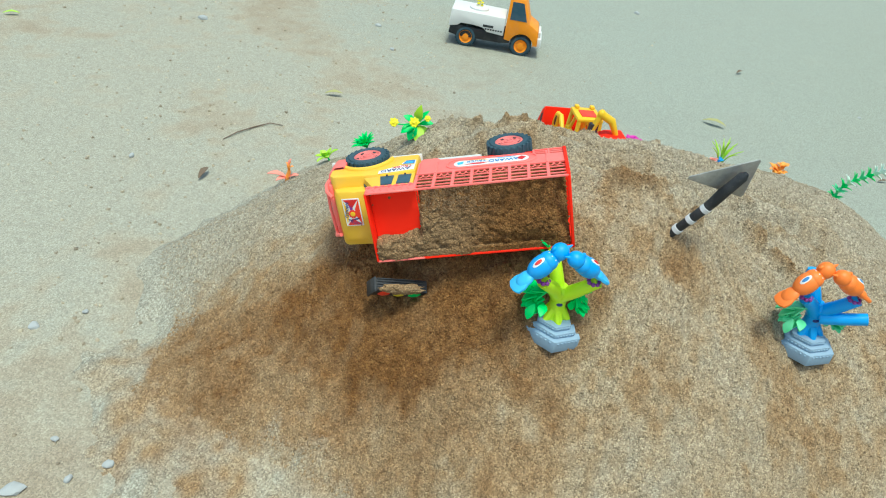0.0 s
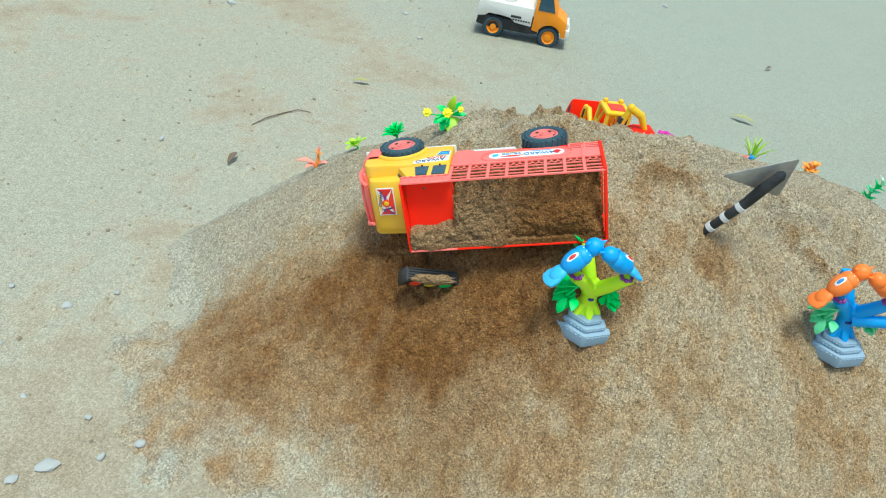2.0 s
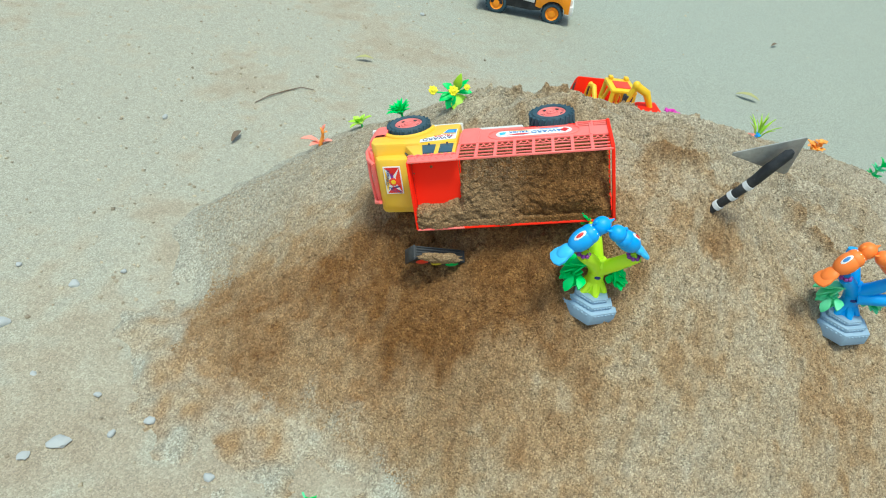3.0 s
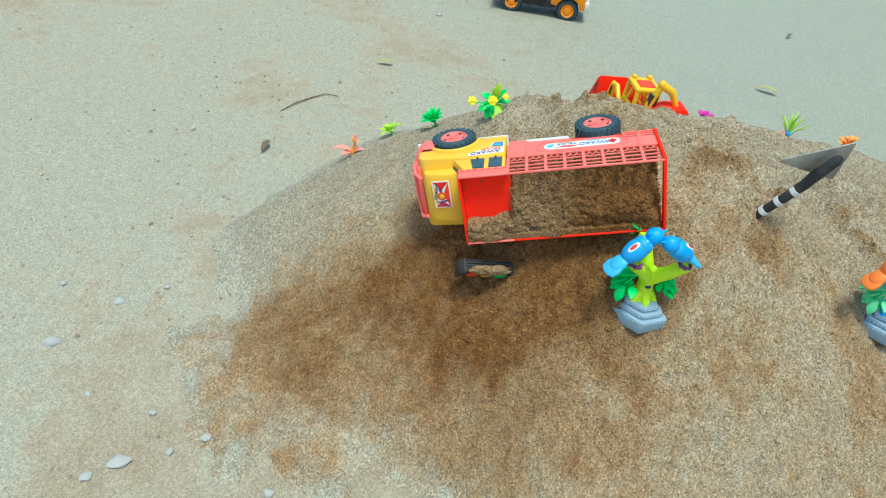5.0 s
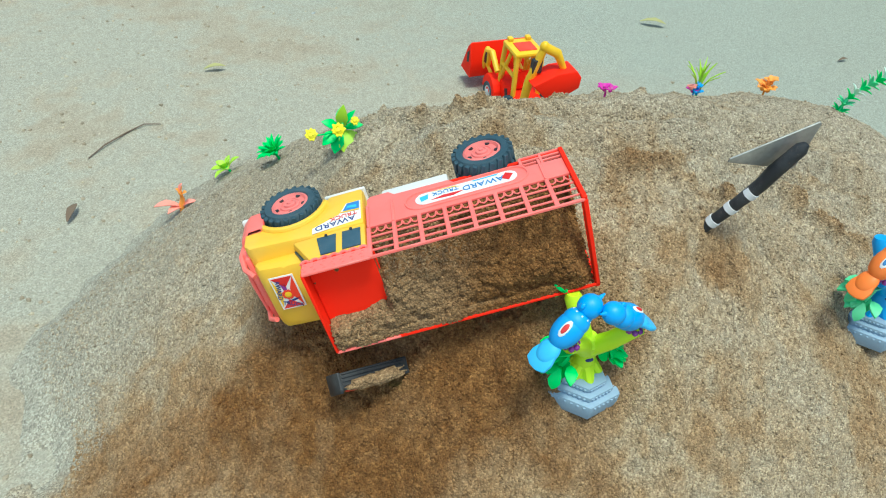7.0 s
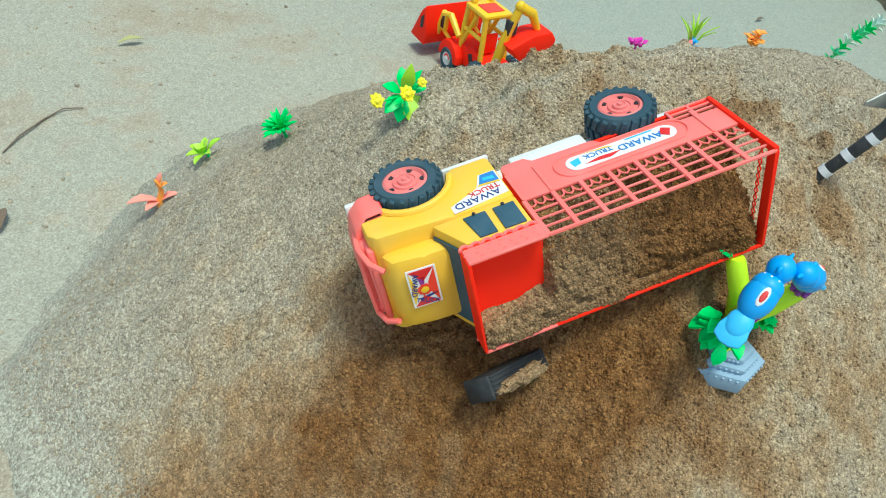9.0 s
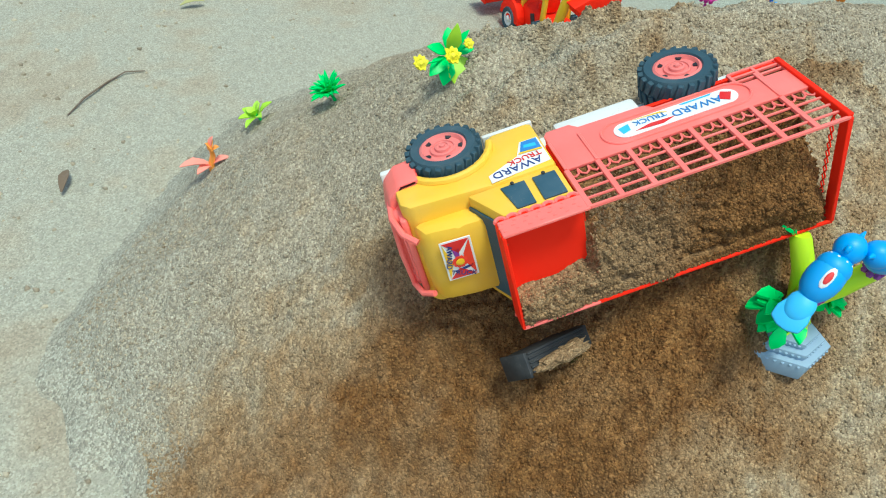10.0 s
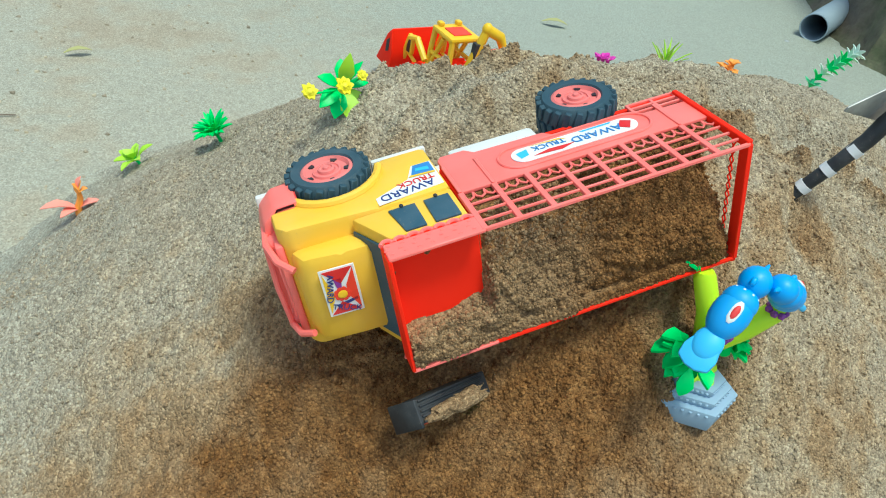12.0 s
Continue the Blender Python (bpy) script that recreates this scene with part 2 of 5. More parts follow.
def petal(bm, base, tip, width, cup=0.15, thick=0.0012, up=(0, 0, 1)):
    """A leaf or petal with thickness, cupped along its middle, from base to tip."""
    base, tip, up = Vector(base), Vector(tip), Vector(up)
    d = tip - base
    side = d.cross(up).normalized() if d.cross(up).length > 1e-6 else d.orthogonal().normalized()
    nrm = side.cross(d).normalized()
    rows = []
    for t, w in ((0, 0.18), (0.25, 0.7), (0.55, 1.0), (0.82, 0.62), (1.0, 0.08)):
        c = base + d * t + nrm * (cup * d.length * math.sin(math.pi * t))
        rows.append([c + side * (s * w * width / 2) - nrm * (abs(s) * -0.12 * width * w) for s in (-1, 0, 1)])
    top = [[bm.verts.new(p + nrm * thick / 2) for p in r] for r in rows]
    low = [[bm.verts.new(p - nrm * thick / 2) for p in r] for r in rows]
    for i in range(len(rows) - 1):
        for k in range(2):
            bm.faces.new((top[i][k], top[i][k + 1], top[i + 1][k + 1], top[i + 1][k]))
            bm.faces.new((low[i][k + 1], low[i][k], low[i + 1][k], low[i + 1][k + 1]))
        bm.faces.new((top[i][0], top[i + 1][0], low[i + 1][0], low[i][0]))
        bm.faces.new((top[i + 1][2], top[i][2], low[i][2], low[i + 1][2]))
    bm.faces.new((top[0][2], top[0][1], top[0][0], low[0][0], low[0][1], low[0][2]))
    bm.faces.new((top[-1][0], top[-1][1], top[-1][2], low[-1][2], low[-1][1], low[-1][0]))
    return bm


def lettering(name, text, size, material, parent, m, label=""):
    cu = bpy.data.curves.new(name, "FONT")
    cu.body, cu.size, cu.extrude, cu.align_x, cu.align_y = text, size, 0.0002, "CENTER", "CENTER"
    tmp = bpy.data.objects.new(name, cu)
    me = bpy.data.meshes.new_from_object(tmp)
    bpy.data.objects.remove(tmp)
    me.materials.clear()
    me.materials.append(material)
    me.transform(m)
    ob = new(name, me)
    ob.parent = parent
    return tagged(ob, label)


# ---- the heap's form ----
rng = np.random.default_rng(7)
LATTICE = rng.random((256, 256))


def lattice_noise(x, y, scale, shift=0.0):
    """Smooth value noise in -1..1."""
    x, y = x * scale + 37.7 + shift, y * scale + 11.3 + shift * 1.7
    i, j = np.floor(x).astype(int), np.floor(y).astype(int)
    u, v = x - i, y - j
    u, v = u * u * (3 - 2 * u), v * v * (3 - 2 * v)
    g = lambda a, b: LATTICE[a % 256, b % 256]
    n = (g(i, j) * (1 - u) + g(i + 1, j) * u) * (1 - v) + (g(i, j + 1) * (1 - u) + g(i + 1, j + 1) * u) * v
    return 2 * n - 1


def bell(x, y, cx, cy, rx, ry=None, turn=0.0):
    ry = rx if ry is None else ry
    c, s = math.cos(radians(turn)), math.sin(radians(turn))
    dx, dy = (x - cx) * c + (y - cy) * s, -(x - cx) * s + (y - cy) * c
    return np.exp(-(dx / rx) ** 2 / 2 - (dy / ry) ** 2 / 2)


LUMPS = [(0.21, 0.75, 0.06, 0.0165), (0.56, 1.15, 0.10, -0.006), (0.25, 0.52, 0.10, 0.0238), (-0.16, 0.63, 0.09, -0.0284), (-0.38, 0.95, 0.09, 0.0173),
         (0.40, 0.68, 0.09, 0.0088), (-0.30, 0.77, 0.09, 0.0073), (0.05, 1.42, 0.15, -0.0449), (0.67, 1.20, 0.10, 0.0293), (0.10, 0.80, 0.10, 0.0117),
         (0.30, 1.05, 0.12, -0.0091), (-0.30, 1.15, 0.09, 0.0069), (0.00, 0.60, 0.08, -0.0111), (0.45, 0.85, 0.10, -0.0416), (-0.125, 0.99, 0.055, 0.018),
         (-0.45, 0.70, 0.09, 0.020), (-0.28, 0.54, 0.10, 0.016), (0.10, 0.40, 0.16, 0.020), (0.05, 1.10, 0.08, -0.026),
         (-0.46, 0.98, 0.07, 0.022), (-0.26, 0.91, 0.06, -0.014), (0.14, 0.87, 0.05, -0.012), (-0.20, 0.68, 0.07, -0.008)]


def heap_plain(x, y):
    """The heap without its small relief: slopes falling from a short ridge."""
    ax, ay, bx, by = 0.053, 0.902, 0.431, 0.912
    u = np.clip(((x - ax) * (bx - ax) + (y - ay) * (by - ay)) / ((bx - ax) ** 2 + (by - ay) ** 2), 0, 1)
    vx, vy = x - ax - u * (bx - ax), y - ay - u * (by - ay)
    r = np.sqrt(vx ** 2 + vy ** 2)
    d = (np.sqrt(r ** 2 + 0.212 ** 2) - 0.212) * (1 - 0.202 * vy / np.sqrt(r ** 2 + 0.0004))
    z = 0.032 * np.logaddexp(0, (0.349 - 0.032 * u - 1.064 * d) / 0.032)
    for cx, cy, w, h in LUMPS:
        z = z + h * bell(x, y, cx, cy, w)
    # uneven foot
    return z + 0.010 * np.exp(-np.maximum(z, 0) / 0.03) * np.clip(z / 0.01, 0, 1) * (lattice_noise(x, y, 12, 40) + 0.6 * lattice_noise(x, y, 31, 41))


def clods(x, y, scale, shift=0.0):
    """Rounded lumps lying close together, each of its own size, 0 to 1."""
    x, y = x * scale + 91.3 + shift, y * scale + 53.9 + 2.3 * shift
    i, j = np.floor(x).astype(int), np.floor(y).astype(int)
    best = np.zeros_like(x)
    for a in (-1, 0, 1):
        for b in (-1, 0, 1):
            p, q = i + a, j + b
            u, v = LATTICE[p % 256, q % 256], LATTICE[(q + 71) % 256, (p + 29) % 256]
            size = 0.45 + 0.5 * LATTICE[(p + 13) % 256, (q + 140) % 256]
            d2 = ((p + u - x) ** 2 + (q + v - y) ** 2) / size ** 2
            best = np.maximum(best, size * np.sqrt(np.clip(1 - d2, 0, 1)))
    return best


def rut_clods(x, y):
    """Rows of moist clods thrown up beside the wheel ruts and behind the tail, 0 to 1."""
    lump = np.clip(0.35 + lattice_noise(x, y, 48, 19) + 0.4 * lattice_noise(x, y, 110, 23), 0, 1)
    rows = 0
    for cx, cy, rx, ry, turn in ((-0.02, 0.885, 0.075, 0.010, -3), (0.06, 0.955, 0.10, 0.009, -4), (-0.07, 0.925, 0.05, 0.008, 0), (0.17, 0.842, 0.055, 0.014, 14), (0.25, 0.80, 0.05, 0.010, -20),
                                 (0.13, 1.000, 0.035, 0.012, 10), (0.28, 1.015, 0.04, 0.010, -12), (0.36, 0.82, 0.09, 0.008, -28), (0.40, 0.87, 0.09, 0.008, -25), (-0.07, 1.005, 0.02, 0.012, 0)):
        rows = rows + bell(x, y, cx, cy, rx, ry, turn)
    return np.clip(rows, 0, 1) * lump


def flank_streaks(x, y):
    """Runnels of sand down the front and right flank, and where they show."""
    run = np.arctan2(y - 0.93, x - 0.25)
    fine = lattice_noise(run * 0.30, np.hypot(x - 0.25, y - 0.93) * 0.03, 95, 2)
    broad = np.maximum(lattice_noise(run * 0.16, 0 * run, 95, 12) - 0.2, 0)
    where = np.clip((x - 0.06) / 0.14, 0, 1) * np.clip((0.86 - y) / 0.1, 0, 1)
    return fine, broad, where


def spill(x, y):
    """The tongue of sand that slid out of the lorry, with a ragged rim: 0 to 1."""
    s = 1 - ((x + 0.07) / 0.20) ** 2 - ((y - 0.705 - 0.25 * np.maximum(-0.07 - x, 0)) / 0.115) ** 2
    return np.clip((s + 0.40 * lattice_noise(x, y, 13, 51) + 0.30 * lattice_noise(x, y, 34, 52)) / 0.8, 0, 1)


def turned(x, y):
    """Loosely dug, lumpy sand on the front and left: 0 to 1."""
    where = np.clip((0.84 - y) / 0.08, 0, 1) * np.clip((0.02 - x) / 0.12, 0, 1)
    return np.maximum(0.9 * spill(x, y), where * np.clip(0.45 + 0.9 * lattice_noise(x, y, 10, 61) + 0.5 * lattice_noise(x, y, 27, 62), 0, 1))


def heap_damp_and_hollows(x, y):
    """Where freshly turned, moist sand lies: 0 dry, 1 moist; two hollows are darkened as well."""
    d = (0.26 + 0.14 * np.clip((0.05 - x) / 0.2, 0, 1)) * np.clip((0.92 - y) / 0.18, 0, 1) * np.clip((x + 0.62) / 0.18, 0, 1)
    d += 0.32 * spill(x, y) + 0.40 * bell(x, y, -0.29, 0.765, 0.13, 0.085, 20) + 0.20 * bell(x, y, -0.04, 0.695, 0.10, 0.06, 8) + 0.20 * bell(x, y, 0.0, 0.61, 0.14, 0.07) + 0.10 * turned(x, y)
    d += 0.12 * bell(x, y, 0.17, 0.845, 0.07, 0.025, 15) + 0.16 * bell(x, y, -0.02, 0.890, 0.12, 0.018) + 0.10 * bell(x, y, 0.05, 0.96, 0.14, 0.014) + 0.16 * bell(x, y, 0.40, 0.58, 0.06, 0.15, 15)
    fine, broad, where = flank_streaks(x, y)
    d += where * (0.06 * fine + 0.08 * broad)
    # shade of the trowel's pit put into the tone; furrow below the tree darkened
    d += 0.35 * bell(x, y, 0.222, 0.745, 0.018, 0.016) + 0.3 * bell(x, y, 0.075, 0.60, 0.012, 0.035)
    d += 0.12 * lattice_noise(x, y, 14) + 0.12 * lattice_noise(x, y, 37, 3) + 0.12 * lattice_noise(x, y, 95, 6)
    d += 0.42 * rut_clods(x, y)
    return np.clip(d, 0, 1)


def heap(x, y):
    """The heap's surface: form, ruts, streaks, clumps and grains."""
    z = heap_plain(x, y)
    damp = heap_damp_and_hollows(x, y)
    on = np.clip(z / 0.05, 0, 1)
    z = z + on * (0.007 * lattice_noise(x, y, 9) + 0.007 * (np.abs(lattice_noise(x, y, 17, 5)) - 0.45) + 0.0035 * lattice_noise(x, y, 33, 15))
    # low terraces pushed up along the left shoulder
    lean = y + 0.35 * x + 0.02 * lattice_noise(x, y, 8, 31)
    terrace = np.abs(((lean * 17) % 1.0) - 0.5)
    z = z + on * 0.017 * (terrace - 0.25) * np.clip((-0.10 - x) / 0.12, 0, 1) * np.clip(0.6 + lattice_noise(x, y, 7, 17), 0, 1)
    # wheel ruts that curve over the top behind the lorry
    for off, deep in ((0.0, 0.021), (0.075, 0.018)):
        path = 0.868 + off - 0.10 * (x - 0.12) ** 2 + 0.006 * np.sin(x * 31 + off * 60)
        across = (y - path) / 0.014
        along = 1 / (1 + np.exp(-(x + 0.06) / 0.02)) / (1 + np.exp((x - 0.52) / 0.03))
        z = z - deep * along * np.exp(-across ** 2 / 2) * (0.7 + 0.5 * lattice_noise(x, y, 60)) + 0.55 * deep * along * np.exp(-(np.abs(across) - 2.0) ** 2 * 1.2)
    # streaks where sand ran down the front and the right flank
    fine, broad, where = flank_streaks(x, y)
    z = z + on * where * (0.0036 * fine - 0.0040 * broad)
    z = z + 0.017 * rut_clods(x, y)
    # scooped hollow beside the trowel, furrow from the tail, hollow beneath the lorry's side
    z = z - 0.014 * bell(x, y, 0.224, 0.742, 0.016, 0.014) + 0.012 * bell(x, y, 0.215, 0.770, 0.022)
    z = z - 0.010 * bell(x, y, 0.17, 0.835, 0.06, 0.012, 25) + 0.008 * bell(x, y, 0.20, 0.865, 0.05, 0.014, 20)
    z = z - 0.012 * bell(x, y, 0.07, 0.60, 0.012, 0.03) - 0.016 * bell(x, y, 0.064, 0.640, 0.045, 0.030) - 0.016 * bell(x, y, 0.408, 0.676, 0.045, 0.030)
    z = z + 0.010 * bell(x, y, -0.065, 0.995, 0.025, 0.02) + 0.006 * bell(x, y, 0.27, 1.0, 0.06, 0.02)
    # rounded clumps where it is moist, single grains elsewhere
    z = z + on * (0.0016 + 0.0060 * damp) * clods(x, y, 120) + on * (0.0012 + 0.0030 * damp) * clods(x, y, 240, 7.0) + on * damp * 0.003 * np.maximum(lattice_noise(x, y, 42, 13), 0)
    dug = on * turned(x, y)
    z = z + dug * (0.015 * (clods(x, y, 62, 17.0) - 0.4) * np.clip(0.4 + lattice_noise(x, y, 30, 71), 0, 1) + 0.0050 * clods(x, y, 105, 43.0) + 0.009 * lattice_noise(x + 0.5 * y, y, 26, 72))
    z = z + on * 0.0065 * clods(x, y, 75, 31.0) * np.clip(lattice_noise(x, y, 21, 21) + 0.1, 0, 1)
    return z


def sunk(z):
    """How far the heap's thin rim lies below its form, so that it runs out into the earth."""
    return 0.024 - 0.020 * np.clip(z / 0.05, 0, 1)


def spaced(lo, hi, a, b, fine, coarse):
    """Coordinates from lo to hi, dense between a and b."""
    left = np.arange(lo, a, coarse)
    right = np.arange(b + coarse, hi + coarse, coarse)
    return np.concatenate([left, np.arange(a, b, fine), [b], right])


def sheet(name, xs, ys, height, material, attrs):
    X, Y = np.meshgrid(xs, ys)
    Z = height(X, Y)
    nx, ny = len(xs), len(ys)
    idx = np.arange(nx * ny).reshape(ny, nx)
    quads = np.stack([idx[:-1, :-1], idx[:-1, 1:], idx[1:, 1:], idx[1:, :-1]], -1).reshape(-1, 4)
    me = bpy.data.meshes.new(name)
    me.vertices.add(nx * ny)
    me.vertices.foreach_set("co", np.stack([X, Y, Z], -1).astype(np.float32).ravel())
    me.loops.add(quads.size)
    me.loops.foreach_set("vertex_index", quads.astype(np.int32).ravel())
    me.polygons.add(len(quads))
    me.polygons.foreach_set("loop_start", np.arange(0, quads.size, 4, dtype=np.int32))
    me.update(calc_edges=True)
    me.shade_smooth()
    for key, f in attrs.items():
        a = me.attributes.new(key, "FLOAT", "POINT")
        a.data.foreach_set("value", f(X, Y).astype(np.float32).ravel())
    me.materials.append(material)
    return new(name, me)


# ---- ground and heap ----
def ground_height(x, y):
    near = np.exp(-((x - 0.2) ** 2 + (y - 1.2) ** 2) / 6)
    return near * (0.004 * lattice_noise(x, y, 6) + 0.0018 * lattice_noise(x, y, 31, 3) + 0.0008 * lattice_noise(x, y, 90, 5))


gx = np.concatenate([-np.geomspace(60, 1.62, 26), np.arange(-1.6, 2.1, 0.012), np.geomspace(2.12, 60, 26)])
gy = np.concatenate([-np.geomspace(60, 0.32, 26), np.arange(-0.3, 3.2, 0.012), np.geomspace(3.22, 60, 26)])
ground = sheet("ground", gx, gy, ground_height, EARTH, {"damp": lambda x, y: np.clip(0.25 + 0.55 * lattice_noise(x, y, 3.1) + 0.40 * lattice_noise(x, y, 11, 4) + 0.35 * lattice_noise(x, y, 40, 8), 0, 1),
    "thin": lambda x, y: np.clip(0.25 + (x - 0.1) / 0.9 + (y - 1.7) / 1.6 + 0.25 * lattice_noise(x, y, 2.3, 5), 0, 0.9)})
tagged(ground, "pale packed sandy earth of an open yard", "ground", kind="structure")
hx, hy = spaced(-0.86, 1.30, -0.50, 0.46, 0.0018, 0.006), spaced(0.10, 1.72, 0.48, 1.10, 0.0018, 0.006)
pile = sheet("sand_heap", hx, hy, lambda x, y: heap(x, y) - sunk(heap_plain(x, y)), SAND, {"damp": heap_damp_and_hollows, "thin": lambda x, y: np.clip(1.1 - (heap_plain(x, y) + 0.002 + 0.022 * lattice_noise(x, y, 19, 2) + 0.012 * lattice_noise(x, y, 60, 8)) / (0.034 + 0.11 * np.clip((y - 0.78) / 0.2, 0, 1)), 0, 1.0)})
tagged(pile, "heap of coarse grey-brown building sand with ruts and spilled moist clumps", "sand heap", kind="structure")


def on_heap(x, y, lift=0.0):
    a, b = np.array([float(x)]), np.array([float(y)])
    return max(float(heap(a, b)[0]) - 0.004, 0.0) + lift


# ---- tipped toy lorry ----
TRUCK = Matrix(((-0.9573, 0.2744, -0.0915, 0.0041), (0.0604, -0.1197, -0.991, 0.8024), (-0.2829, -0.9541, 0.098, 0.3335), (0, 0, 0, 1)))
# in the lorry's own frame x points to its front, y to its left, z to its roof; the rear axle's middle is the origin


LUG = mesh_of("tread_lug", box(bmesh.new(), (-0.002, -0.0022, -0.0055), (0.0018, 0.0022, 0.0055), 0.0005, 1), RUBBER)


def wheel(parent, x, side, r=0.0275):
    """A chunky tyre with lugs and a moulded hub."""
    bm = bmesh.new()
    m = Matrix.Translation((x, side * 0.055, 0)) @ Matrix.Rotation(radians(-90 * side), 4, "X")
    w = 0.023
    lathe(bm, [(r * 0.58, -0.014), (r * 0.60, -0.002), (r * 0.66, 0.0004), (r * 0.85, 0.0005), (r * 0.95, -0.003), (r * 0.96, -w + 0.003), (r * 0.85, -w), (r * 0.5, -w)], m, 40)
    tyre = part("tyre", bm, RUBBER, parent, "dusty black rubber tyre with lugs")
    for k in range(22):
        for row in (0, 1):
            a = 2 * math.pi * (k + 0.5 * row) / 22
            lug = new("tread_lug", LUG)
            lug.parent = tyre
            lug.matrix_local = m @ Matrix.Rotation(a, 4, "Z") @ Matrix.Translation((r * 0.955, 0, -w * (0.25 if row == 0 else 0.75))) @ Matrix.Rotation(radians(18 if row else -18), 4, "X")
    bm = bmesh.new()
    lathe(bm, [(0.001, -0.006), (r * 0.62, -0.006), (r * 0.63, -0.001), (r * 0.56, 0.0), (r * 0.50, -0.0025), (r * 0.36, -0.0026), (r * 0.34, -0.0012), (r * 0.30, -0.0010), (r * 0.28, -0.0020), (r * 0.22, -0.0018), (r * 0.20, 0.0), (r * 0.15, 0.0004), (r * 0.13, -0.0004), (r * 0.09, -0.0002), (r * 0.07, 0.0012), (r * 0.01, 0.0015)], m, 32)
    hub = part("hub", bm, HUB, tyre, "faded red plastic hub")
    bm = bmesh.new()
    for k in range(5):
        a = 2 * math.pi * k / 5 + 0.4
        mm = m @ Matrix.Rotation(a, 4, "Z") @ Matrix.Translation((r * 0.47, 0, -0.002))
        prism(bm, [(-0.0016, -0.0012), (0.0016, -0.0026), (0.0016, 0.0026), (-0.0016, 0.0012)], 0.0012, mm @ Matrix.Translation((0, 0, -0.0008)))
    part("hub_slot", bm, BLACK, hub)


def lattice_side(bm, x0, x1, y, z0, z1, bays, t=0.0022):
    """Open upper half of a bed side: uprights, rails and a row of scallops."""
    for k in range(bays + 1):
        x = x0 + (x1 - x0) * k / bays
        box(bm, (x - 0.0019, y - t / 2 - 0.0003, z0), (x + 0.0019, y + t / 2 + 0.0003, z1), 0.0004, 1)
    for f in (0.33, 0.56, 0.78):
        z = z0 + (z1 - z0) * f
        box(bm, (x0, y - t / 2 + 0.0003, z - 0.0008), (x1, y + t / 2 - 0.0003, z + 0.0008), 0.0003, 1)
    box(bm, (x0, y - t / 2 - 0.0002, z1 - 0.0016), (x1, y + t / 2 + 0.0002, z1 + 0.0008), 0.0005, 1)
    for k in range(bays):
        a, b = x0 + (x1 - x0) * k / bays, x0 + (x1 - x0) * (k + 1) / bays
        n = 3
        for j in range(n):
            c, q = a + (b - a) * (j + 0.5) / n, (b - a) / n / 2
            pts = [(c + q * math.cos(u), y, z0 + (z1 - z0) * 0.04 + q * 1.9 * math.sin(u)) for u in np.linspace(0, math.pi, 5)]
            tube(bm, pts, 0.0008, 5)


